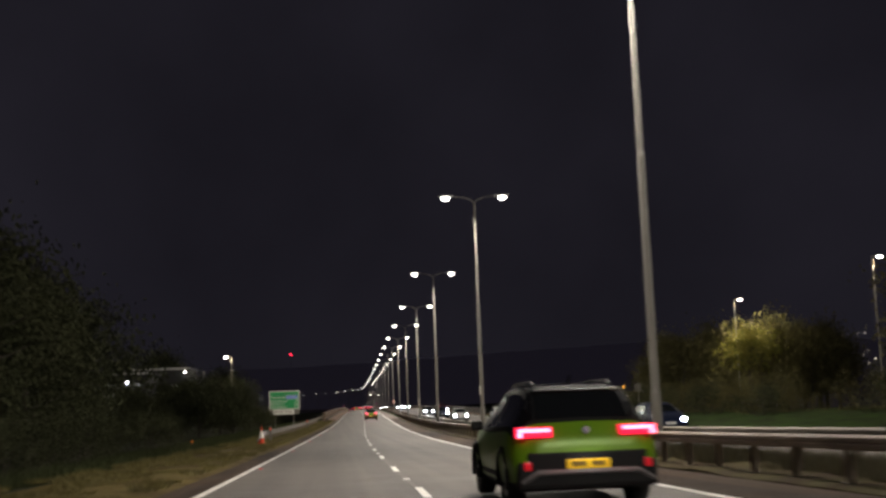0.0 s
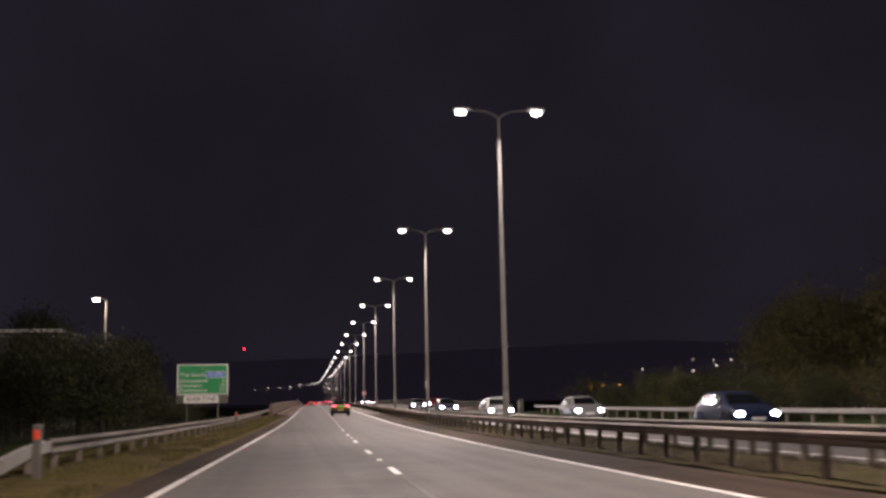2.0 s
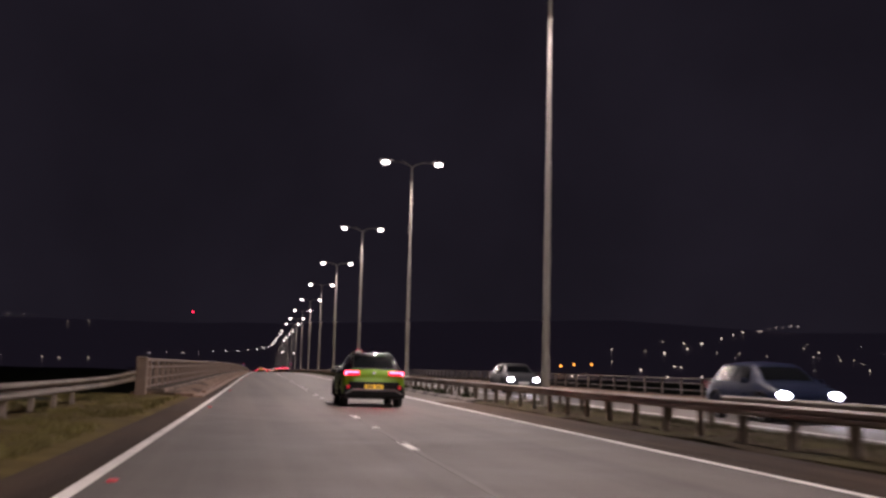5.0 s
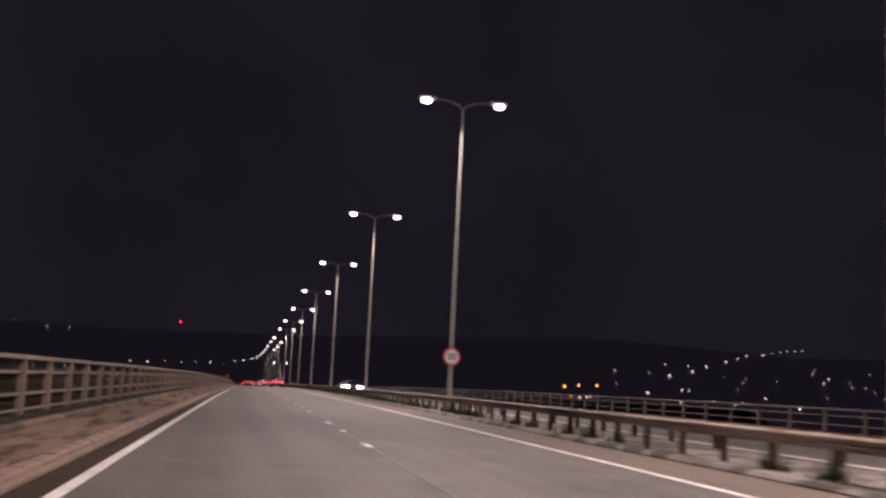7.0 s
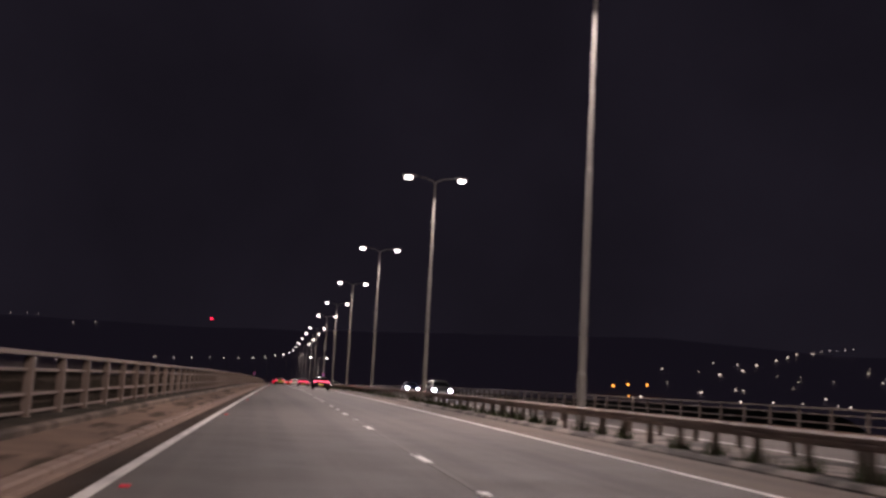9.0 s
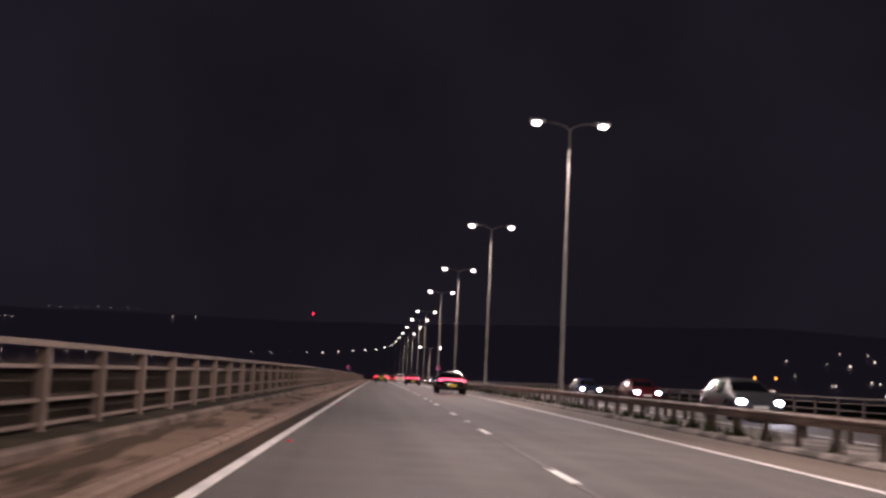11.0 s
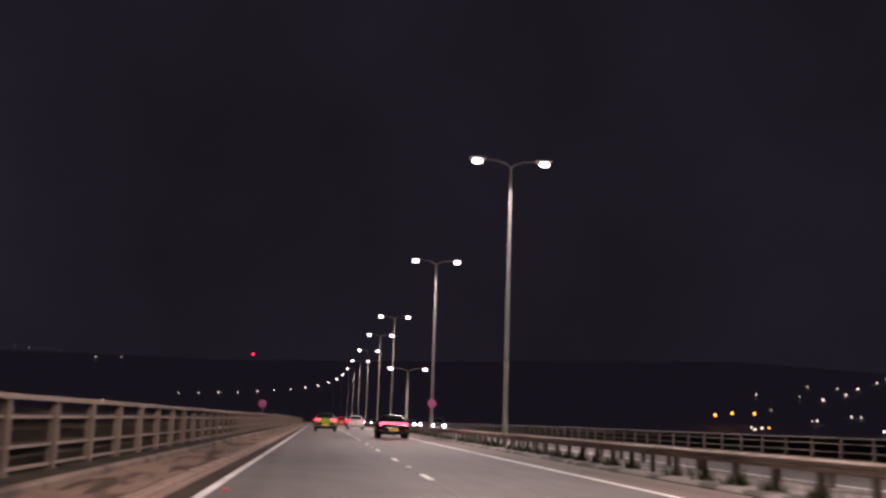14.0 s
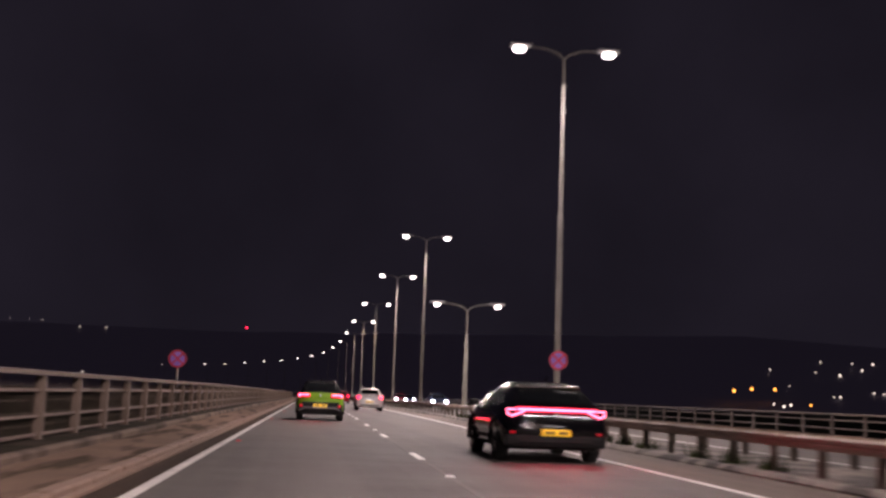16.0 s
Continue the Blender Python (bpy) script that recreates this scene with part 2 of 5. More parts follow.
# lighter copy of PLATE_YELLOW: some of the plate lamp's light is painted in
PLATE_LIT = material("lit_yellow_plate", (0.95, 0.62, 0.01), 0.4, vary=0.06, bump=0.0)
TAIL = glowing("tail_light_red", (1.0, 0.02, 0.07), 4.5)
TAIL_RIM = glowing("tail_light_lens", (1.0, 0.008, 0.05), 1.3)
TAIL_CORE = glowing("tail_light_core", (1.0, 0.14, 0.24), 6.0)
REFLECTOR = material("rear_reflector", (0.9, 0.01, 0.03), 0.3, vary=0.08, bump=0.0)
BEAM = glowing("headlamp_white", (0.82, 0.90, 1.0), 45.0)
AMBER = glowing("amber_lamp", (1.0, 0.40, 0.06), 4.0)
# faint added glow in place of headlight returned by an orange reflector
AMBER_RETURN = glowing("amber_reflector_glow", (0.9, 0.25, 0.02), 0.3)
RED_BEACON = glowing("red_mast_light", (1.0, 0.02, 0.06), 8.0)
HOUSE_WALL = material("house_render", (0.048, 0.047, 0.046), 0.9, scale=6, vary=0.25, bump=0.2)
HOUSE_ROOF = material("slate_roof", (0.07, 0.07, 0.075), 0.8, scale=10, vary=0.3, bump=0.3)
WINDOW_DARK = material("house_glass", (0.02, 0.02, 0.025), 0.1, scale=3, vary=0.1, bump=0.0)


def paint(name, color, metal=0.1, rough=0.36, spec=0.3):
    return material(name, color, rough, metal, scale=5, vary=0.12, bump=0.02, fine=200, spec=spec)


# ---- mesh helpers ----
def finish(name, bm, mat, parent=None, label="", smooth=False):
    me = bpy.data.meshes.new(name)
    if smooth:
        for f in bm.faces:
            f.smooth = True
    bm.normal_update()
    bm.to_mesh(me)
    bm.free()
    for x in (mat if isinstance(mat, (list, tuple)) else (mat,)):
        me.materials.append(x)
    ob = new(name, me)
    ob.parent = parent
    if label:
        ob["label"] = label
    return ob


part = finish


def hub(name, m=None):
    e = new(name)
    e.empty_display_size = 0.2
    if m is not None:
        e.matrix_basis = m
    return e


def box(bm, x0, y0, z0, x1, y1, z1, bevel=0.0, m=None):
    """A box between two corners, its edges rounded by bevel."""
    r = bmesh.ops.create_cube(bm, size=1)["verts"]
    for v in r:
        v.co = Vector(((v.co.x + .5) * (x1 - x0) + x0, (v.co.y + .5) * (y1 - y0) + y0, (v.co.z + .5) * (z1 - z0) + z0))
        if m is not None:
            v.co = m @ v.co
    if bevel:
        edges = list({e for v in r for e in v.link_edges})
        bmesh.ops.bevel(bm, geom=edges, offset=bevel, segments=2, profile=0.6, affect="EDGES")


def tube(bm, points, radii, sides=10, cap=True):
    """A tube through points with a radius at each."""
    rings = []
    for i, p in enumerate(points):
        a, b = points[max(i - 1, 0)], points[min(i + 1, len(points) - 1)]
        d = (Vector(b) - Vector(a)).normalized()
        side = d.cross(Vector((0, 0, 1)) if abs(d.z) < 0.9 else Vector((0, 1, 0))).normalized()
        up = side.cross(d)
        rings.append([bm.verts.new(Vector(p) + radii[i] * (math.cos(2 * math.pi * k / sides) * side + math.sin(2 * math.pi * k / sides) * up)) for k in range(sides)])
    for r, q in zip(rings, rings[1:]):
        for k in range(sides):
            bm.faces.new((r[k], r[(k + 1) % sides], q[(k + 1) % sides], q[k]))
    if cap:
        bm.faces.new(rings[0])
        bm.faces.new(rings[-1][::-1])


def disc(bm, r, y0, y1, sides=28, m=None):
    """A flat drum whose axis is y."""
    a = [Vector((r * math.cos(2 * math.pi * k / sides), y0, r * math.sin(2 * math.pi * k / sides))) for k in range(sides)]
    b = [Vector((p.x, y1, p.z)) for p in a]
    if m is not None:
        a, b = [m @ p for p in a], [m @ p for p in b]
    a, b = [bm.verts.new(p) for p in a], [bm.verts.new(p) for p in b]
    for k in range(sides):
        bm.faces.new((a[k], b[k], b[(k + 1) % sides], a[(k + 1) % sides]))
    bm.faces.new(a)
    bm.faces.new(b[::-1])


def sweep(name, profile, s0, s1, mat, parent=None, step=6.0, closed=True, smooth=False, wave=None, label=""):
    """A profile of (u, z) drawn along the road from s0 to s1."""
    bm = bmesh.new()
    n = max(int((s1 - s0) / step), 1)
    rows = []
    for i in range(n + 1):
        s = s0 + (s1 - s0) * i / n
        rows.append([bm.verts.new(at(s, u + (wave(s, u, z)[0] if wave else 0), z + (wave(s, u, z)[1] if wave else 0))) for u, z in profile])
    k = len(profile)
    for r, q in zip(rows, rows[1:]):
        for j in range(k if closed else k - 1):
            bm.faces.new((r[j], r[(j + 1) % k], q[(j + 1) % k], q[j]))
    if closed:
        bm.faces.new(rows[0][::-1])
        bm.faces.new(rows[-1])
    bmesh.ops.recalc_face_normals(bm, faces=bm.faces)
    return finish(name, bm, mat, parent, label, smooth)


def rect(u0, z0, u1, z1):
    return [(u0, z0), (u1, z0), (u1, z1), (u0, z1)]


def words(text, size, mat, parent, place, name="lettering", depth=0.004, wide=1.0):
    """Raised lettering that faces -y, its middle at place."""
    cu = bpy.data.curves.new(name, "FONT")
    cu.body, cu.size, cu.extrude, cu.align_x, cu.align_y = text, size, depth, "CENTER", "CENTER"
    ob = bpy.data.objects.new(name, cu)
    scene.collection.objects.link(ob)
    me = bpy.data.meshes.new_from_object(ob.evaluated_get(bpy.context.evaluated_depsgraph_get()))
    bpy.data.objects.remove(ob)
    me.transform(pose(*place, 90, 0, 0) @ Matrix.Diagonal((wide, 1, 1, 1)))
    me.materials.clear()
    me.materials.append(mat)
    out = new(name, me)
    out.parent = parent
    return out


def shared(name, me, parent, m):
    """Another object on the same mesh, under a parent."""
    ob = new(name, me)
    ob.parent = parent
    ob.matrix_basis = m
    return ob


# ---- land and carriageways ----
BRIDGE_0, BRIDGE_1 = 166.0, 650.0


def ease(a, b, v):
    k = min(max((v - a) / (b - a), 0.0), 1.0)
    return k * k * (3 - 2 * k)


def land(x, y):
    """Height of the land: level beside the road, a river valley under the bridge, hills far off on both sides."""
    s = min(max(y, -119), 1099)
    a = heading(s)
    u = (x - float(np.interp(s, SG, RX))) * math.cos(a)
    base = float(np.interp(s, SG, RZ)) - 0.45
    wild = 2.0 * noise.noise((x / 45, y / 45, 0.3)) + 4 * noise.noise((x / 400, y / 400, 1.7)) * ease(80, 400, abs(u - 9))
    side = ease(26, 90, abs(u - 10))
    valley = ease(BRIDGE_0 + 4, BRIDGE_0 + 45, y) * (1 - ease(BRIDGE_1 - 60, BRIDGE_1, y))
    z = base + side * wild - 13 * valley
    # the far slope that closes the view all round, with the town on it
    z += min(max(y - 1050, 0) * 0.125, 60 + 32 * ease(-100, 500, x)) + max(y - 1790, 0) * 0.02 + 7 * noise.noise((x / 260, y / 900, 5.1)) * ease(1300, 1800, y)
    return z


def ground():
    """One sheet to the horizon; the far hills are the backdrop, their haze a faint glow."""
    xs = sorted({*(-4800 + 300 * i for i in range(33)), *range(-600, 601, 40), *range(-120, 141, 5)})
    ys = sorted({*range(-900, 5001, 200), *range(-120, 1100, 12), *range(1100, 2000, 50)})
    near, far = bmesh.new(), bmesh.new()
    for bm in (near, far):
        rows = [[bm.verts.new((x, y, land(x, y))) for x in xs] for y in ys]
        for r, q in zip(rows, rows[1:]):
            for k in range(len(xs) - 1):
                c = (r[k].co + q[k + 1].co) / 2
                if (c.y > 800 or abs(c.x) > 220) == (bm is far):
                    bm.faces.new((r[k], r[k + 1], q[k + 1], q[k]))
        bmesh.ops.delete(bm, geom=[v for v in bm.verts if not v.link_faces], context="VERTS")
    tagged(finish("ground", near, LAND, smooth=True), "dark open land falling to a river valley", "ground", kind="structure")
    tagged(finish("backdrop", far, HAZE_GLOW_HILL, smooth=True), "dark hills far off under the night sky, haze added as a faint glow", "hills", kind="structure")


ground()

road = tagged(sweep("road", rect(-0.42, -0.35, 8.72, 0.0), -118, 1090, ASPHALT, step=8),
              "grey asphalt carriageway with worn white lane markings", "road", kind="structure")
road_far = tagged(sweep("road_oncoming", rect(11.5, -0.35, 20.9, 0.02), -118, 1090, ASPHALT, step=8),
                  "grey asphalt carriageway for oncoming traffic", "road", kind="structure")
for u, where in ((0.0, road), (7.16, road)):
    sweep("edge_line", rect(u - 0.066, 0.004, u + 0.066, 0.010), -118, 1080, LINE_PAINT, where, label="continuous white edge line")
for u in (12.35, 19.9):
    sweep("edge_line", rect(u - 0.09, 0.024, u + 0.09, 0.030), -118, 1080, LINE_PAINT, road_far, label="continuous white edge line")

for s0, s1, u0, dirt in ((-118, BRIDGE_0, -0.755, EDGE_DIRT), (BRIDGE_0, 1080, -0.41, APRON)):
    sweep("edge_strip", [(u0, -0.05), (-0.07, -0.05), (-0.07, 0.004), (u0, 0.004)], s0, s1, EDGE_DIRT, road, step=8, label="darker dirty strip outside the edge line")
    sweep("edge_strip", [(7.23, -0.05), (8.70, -0.05), (8.70, 0.004), (7.23, 0.004)], s0, s1, dirt, road, step=8, label="brown gritty strip outside the edge line")

# the faint seam where the two lanes' surfaces meet
sweep("lane_seam", rect(3.555, -0.05, 3.645, 0.0035), -118, 1080, SEAM, road, step=8, label="faint pale seam between the lanes")

# lane dashes and studs: a dash every eight metres or so, a stud in every second gap
DASH_K, DASH_S = [0, 2, 5, 15, 23, 27, 32, 36], [79.6, 97.9, 125.0, 216.6, 291.7, 329.5, 374.6, 411.0]


def dash_at(k):
    if k < 0:
        return 79.6 + 9.06 * k
    if k > 36:
        return 411.0 + 9.2 * (k - 36)
    return float(np.interp(k, DASH_K, DASH_S))


bm = bmesh.new()
box(bm, -0.06, 0, 0.004, 0.06, 2.0, 0.011)
dash_mesh = finish("lane_dash", bm, LINE_PAINT, road)
bm = bmesh.new()
box(bm, -0.06, -0.06, 0.0, 0.06, 0.06, 0.022, 0.008)
stud_mesh = finish("road_stud", bm, STUD_WHITE, road)
bm = bmesh.new()
box(bm, -0.045, -0.04, 0.0, 0.045, 0.04, 0.020, 0.006)
red_mesh = finish("red_stud", bm, STUD_RED, road, "red reflective road stud")
first = True
for k in range(-12, 75):
    s = dash_at(k)
    if first:
        dash_mesh.matrix_basis, stud_mesh.matrix_basis, red_mesh.matrix_basis = stand(s, 3.60), stand(s + 5.3, 3.60, 0.002), stand(s + 4.7, 0.22, 0.002)
        first = False
        continue
    shared("lane_dash", dash_mesh.data, road, stand(s, 3.60))
    if k < 48:
        odd = (k % 2 == 1) == (k < 20)
        if odd:
            shared("road_stud", stud_mesh.data, road, stand(s + 5.3, 3.60, 0.002))
        if (k % 2 == 0) == (k < 12):
            shared("red_stud", red_mesh.data, road, stand(s + 4.7, 0.22, 0.002))
    shared("lane_dash", dash_mesh.data, road_far, stand(s + 3, 16.4, 0.02))


def rough(s, u, z):
    k = noise.noise((s / 2.3, u / 1.1, z))
    return (0.10 * noise.noise((s / 1.7, u, 4.0)), 0.06 * k) if u < -1.05 or u > 8.5 else (0.0, 0.0)


def bank_fall(s, u, z):
    """The far bank sinks behind the median rails before the bridge."""
    a, b = rough(s, u, z)
    return a, b - 0.75 * ease(85, 115, s) * ease(21.2, 24, u)


verge = tagged(sweep("verge", [(-0.76, -0.3), (-0.76, -0.012), (-1.1, 0.01), (-1.4, 0.04), (-2.0, 0.06), (-3.2, 0.03), (-4.6, -0.05)],
                     -118, BRIDGE_0, VERGE_GRASS, step=0.8, closed=False, wave=rough),
               "rough brown grass verge with bare patches", "verge", kind="structure")
tagged(sweep("verge_scrub", [(-4.55, -0.06), (-5.5, -0.09), (-7.0, -0.2), (-11.0, -0.5), (-16.0, -1.0)],
                     -118, BRIDGE_0, LAND, step=1.2, closed=False, wave=rough),
               "dark weedy ground between the verge and the trees", "verge", kind="structure")
bank = tagged(sweep("grass_bank", [(20.9, -0.3), (20.9, 0.02), (21.6, 0.12), (23.5, 0.28), (27, 0.55), (32, 0.7), (40, 0.6), (60, -0.3)],
                    -118, BRIDGE_0 + 12, BANK_GRASS, step=1.2, closed=False, wave=bank_fall),
              "mown grass bank beyond the oncoming carriageway", "verge", kind="structure")
median = tagged(sweep("median", [(8.72, -0.3), (8.72, 0.03), (8.85, 0.05), (9.4, 0.07), (10.0, 0.10), (10.6, 0.07), (11.35, 0.04), (11.5, 0.03), (11.5, -0.3)],
                      -118, BRIDGE_0, GRASS_SOIL, step=1.0, closed=False, wave=rough),
                "strip of thin grass and grit between the carriageways", "median", kind="structure")
tagged(sweep("bridge_median", [(8.72, -0.3), (8.72, 0.03), (8.80, 0.09), (8.90, 0.10), (11.25, 0.10), (11.42, 0.06), (11.5, 0.03), (11.5, -0.3)],
                           BRIDGE_0, 1085, BRIDGE_MEDIAN, step=6),
                     "stained concrete median strip of the bridge", "median", kind="structure")
deck = tagged(sweep("bridge_deck", rect(-3.1, -1.6, 22.8, -0.36), BRIDGE_0, BRIDGE_1, CONCRETE, step=12),
              "concrete bridge deck under both carriageways", "bridge", kind="structure")
walkway = tagged(sweep("bridge_walkway", [(-2.75, -0.3), (-0.72, -0.3), (-0.72, 0.10), (-1.6, 0.12), (-2.75, 0.12)], BRIDGE_0, 1085, PAVING, step=6),
                 "narrow bridge edge strip of patched concrete and dark stains", "walkway", kind="structure")
plinth = tagged(sweep("parapet_plinth", [(-2.62, 0.12), (-1.66, 0.12), (-1.66, 0.20), (-1.70, 0.23), (-2.62, 0.23)], BRIDGE_0, 1085, CONCRETE, step=6),
                "low concrete plinth under the bridge parapet", "plinth", kind="structure")
for s0, s1 in ((BRIDGE_0, 480), (480, 1085)):
    sweep("soil_strip", [(-2.60, 0.20), (-1.80, 0.20), (-1.80, 0.234), (-2.60, 0.236)], s0, s1, PLINTH_DIRT, plinth, step=6, label="dark soil and moss gathered under the parapet")
tagged(sweep("bridge_walkway", [(20.9, -0.3), (20.9, 0.12), (22.6, 0.15), (22.6, -0.3)], BRIDGE_0, 1085, PAVING, step=6),
                  "concrete bridge edge strip beyond the oncoming lanes", "walkway", kind="structure")

# bridge piers standing in the valley
for s in range(200, 641, 55):
    for u in (2.0, 17.5):
        p = at(s, u)
        bm = bmesh.new()
        g = land(p.x, p.y) - 1
        box(bm, -2.4, -0.9, g - p.z, 2.4, 0.9, -1.6, 0.25)
        ob = finish("bridge_pier", bm, CONCRETE)
        ob.matrix_basis = stand(s, u)
        tagged(ob, "plain concrete bridge pier in the valley", "pier", group="bridge piers", kind="structure")


# ---- street lamps ----
LAMP_S = [26.3, 61.2, 96.2, 128.7, 160.9, 193.2, 226.1, 260.2, 294.7, 331.7, 368.55, 404.7, 438.6, 486.3, 515.1, 551.4, 588.3]
LAMP_S = [-43.5, -8.6] + LAMP_S + [588.3 + 36 * i for i in range(1, 14)]
POLE_U, HEAD_Z, ARM = 9.99, 13.5, 1.59


def lamp_head(parent, side, top, arm, glass, k=1.0):
    """A flat road lantern at the end of an arm, with its glass below."""
    bm = bmesh.new()
    tube(bm, [(0, 0, top - 0.34), (side * 0.18, 0, top - 0.16), (side * 0.6, 0, top + 0.0), (side * (arm - 0.35), 0, top + 0.06)], [0.04, 0.036, 0.032, 0.03], 8)
    part("arm", bm, COLUMN, parent)
    bm = bmesh.new()
    x0, x1 = sorted((side * (arm - 0.40), side * (arm + 0.42)))
    box(bm, x0, -0.17, top + 0.02, x1, 0.17, top + 0.14, 0.045)
    head = part("lantern", bm, HEAD_GREY, parent, "flat grey road lantern, lit")
    bm = bmesh.new()
    x0, x1 = sorted((side * (arm + 0.04 - 0.24 * k), side * (arm + 0.04 + 0.24 * k)))
    bmesh.ops.create_uvsphere(bm, u_segments=18, v_segments=10, radius=1, matrix=Matrix.Translation(((x0 + x1) / 2, 0, top - 0.06)) @ Matrix.Diagonal(((x1 - x0) / 2, 0.14 * k, 0.11 * k, 1)))
    part("lens", bm, glass, head, "bright white lamp glass")


def street_lamp(top, arm, glass, sides=(-1, 1), k=1.0, panel=False):
    e = hub("street_lamp")
    bm = bmesh.new()
    tube(bm, [(0, 0, 0), (0, 0, 1.5), (0, 0, 1.55), (0, 0, top * 0.55), (0, 0, top * 0.56), (0, 0, top - 0.32)], [0.128, 0.122, 0.108, 0.088, 0.074, 0.055], 14)
    part("column", bm, COLUMN, e)
    bm = bmesh.new()
    box(bm, -0.24, -0.24, 0, 0.24, 0.24, 0.03, 0.008)
    part("base_plate", bm, GALV, e)
    bm = bmesh.new()
    box(bm, -0.06, -0.155, 0.45, 0.06, -0.135, 1.1, 0.008)
    part("access_door", bm, COLUMN, e)
    if panel:
        bm = bmesh.new()
        box(bm, -0.16, -0.125, 2.22, -0.06, -0.09, 2.72, 0.006)
        part("number_panel", bm, SIGN_WHITE, e, "small white panel")
    for side in sides:
        lamp_head(e, side, top, arm, glass, k)
    return tagged(e, "tall grey steel lamp post with one lit arm" if len(sides) == 1 else "tall grey steel median lamp post with two lit arms", "street lamp", "median lamp posts")


def lamp_light(name, m, power, size=0.5, tint=None):
    li = bpy.data.lights.new(name, "AREA")
    li.shape, li.size, li.size_y, li.energy, li.color = "RECTANGLE", size, 0.25, power, tint or LAMP_TINT
    li.spread = radians(168)
    ob = new(name, li)
    ob.matrix_basis = m
    return ob


LIFT = 0.08
tall = street_lamp(HEAD_Z - LIFT, ARM, LENS)
tall.matrix_basis = stand(LAMP_S[0], POLE_U, LIFT)
far_post = []
for i, s in enumerate(LAMP_S):
    if s in (61.2, 128.7):
        street_lamp(HEAD_Z - LIFT, ARM, LENS, panel=True).matrix_basis = stand(s, POLE_U, LIFT)
    elif i and s < 600:
        copy_thing(tall, stand(s, POLE_U, LIFT))
    elif i:
        if not far_post:
            far_post.append(street_lamp(HEAD_Z - LIFT, ARM, LENS_DIM, (-1,)))
            far_post[0].matrix_basis = stand(s, POLE_U, LIFT)
        else:
            copy_thing(far_post[0], stand(s, POLE_U, LIFT))
    if s < 640:
        for side in (-1, 1):
            for fore in (-1, 1):
                lamp_light("lantern_light", stand(s, POLE_U + side * (ARM + 0.05), HEAD_Z - 0.22) @ pose(0, fore * 0.06, 0, fore * 36, -side * 24, 0), LAMP_POWER / 2)
short = street_lamp(5.9, 1.62, LENS, k=0.72)
tagged(short, "shorter grey median lamp post with two lit arms", "street lamp", "median lamp posts")
short.matrix_basis = stand(460.0, 9.76, 0.14)
for side in (-1, 1):
    lamp_light("lantern_light", stand(460.0, 9.76 + side * 1.62, 5.80) @ pose(0, 0, 0, 0, -side * 30, 0), LAMP_POWER * 0.25)


def side_lamp(s, u, base, top, toward, label):
    """A single-arm lamp of a side street."""
    e = hub("side_street_lamp")
    bm = bmesh.new()
    tube(bm, [(0, 0, 0), (0, 0, 1.2), (0, 0, top - base - 0.1)], [0.10, 0.075, 0.05], 10)
    part("column", bm, COLUMN, e)
    bm = bmesh.new()
    tube(bm, [(0, 0, top - base - 0.1), (toward * 0.15, 0, top - base), (toward * 0.5, 0, top - base + 0.03)], [0.045, 0.04, 0.035], 8)
    part("arm", bm, COLUMN, e)
    bm = bmesh.new()
    x0, x1 = sorted((toward * 0.32, toward * 0.86))
    box(bm, x0, -0.14, top - base - 0.01, x1, 0.14, top - base + 0.11, 0.03)
    head = part("lantern", bm, HEAD_GREY, e)
    bm = bmesh.new()
    x0, x1 = sorted((toward * 0.44, toward * 0.78))
    box(bm, x0, -0.10, top - base - 0.12, x1, 0.10, top - base - 0.014, 0.03)
    part("lens", bm, LENS_FAR, head, "bright warm lamp glass")
    e.matrix_basis = stand(s, u, base)
    lamp_light("lantern_light", stand(s, u + toward * 0.6, top - 0.14), 350 if u < 0 else 1000, 0.4, (1.0, 0.86, 0.62))
    return tagged(e, label, "street lamp", "side street lamps")


side_lamp(120.8, -10.6, -0.6, 8.0, -1, "slim side street lamp with one lit head above dark bushes")
side_lamp(108.6, 41.3, 0.2, 11.5, 1, "side street lamp with one lit head above a tree")
side_lamp(77.2, 41.0, 0.2, 11.6, 1, "side street lamp with one lit head among dark trees")


# ---- vehicles ----
# stations from the rear: share of length, width share, underside, beltline, top (share of height above 1: metres below the roof), roof width share
HATCH = [(0.0, 0.80, 0.30, 0.62, 0.76, 0.70), (0.012, 0.92, 0.26, 0.72, 0.90, 0.73), (0.045, 0.97, 0.24, 0.86, 1.05, 0.72), (0.10, 1.0, 0.22, 0.93, -0.19, 0.67),
         (0.15, 1.0, 0.21, 0.95, -0.055, 0.645), (0.26, 1.0, 0.20, 0.94, -0.012, 0.64), (0.42, 1.0, 0.20, 0.92, 0.0, 0.64), (0.55, 1.0, 0.20, 0.91, -0.04, 0.64),
         (0.64, 1.0, 0.20, 0.92, -0.22, 0.67), (0.75, 1.0, 0.20, 0.93, 1.00, 0.78), (0.86, 0.98, 0.22, 0.84, 0.92, 0.78), (0.95, 0.93, 0.24, 0.74, 0.80, 0.74),
         (0.985, 0.84, 0.26, 0.62, 0.70, 0.68), (1.0, 0.70, 0.30, 0.54, 0.60, 0.56)]
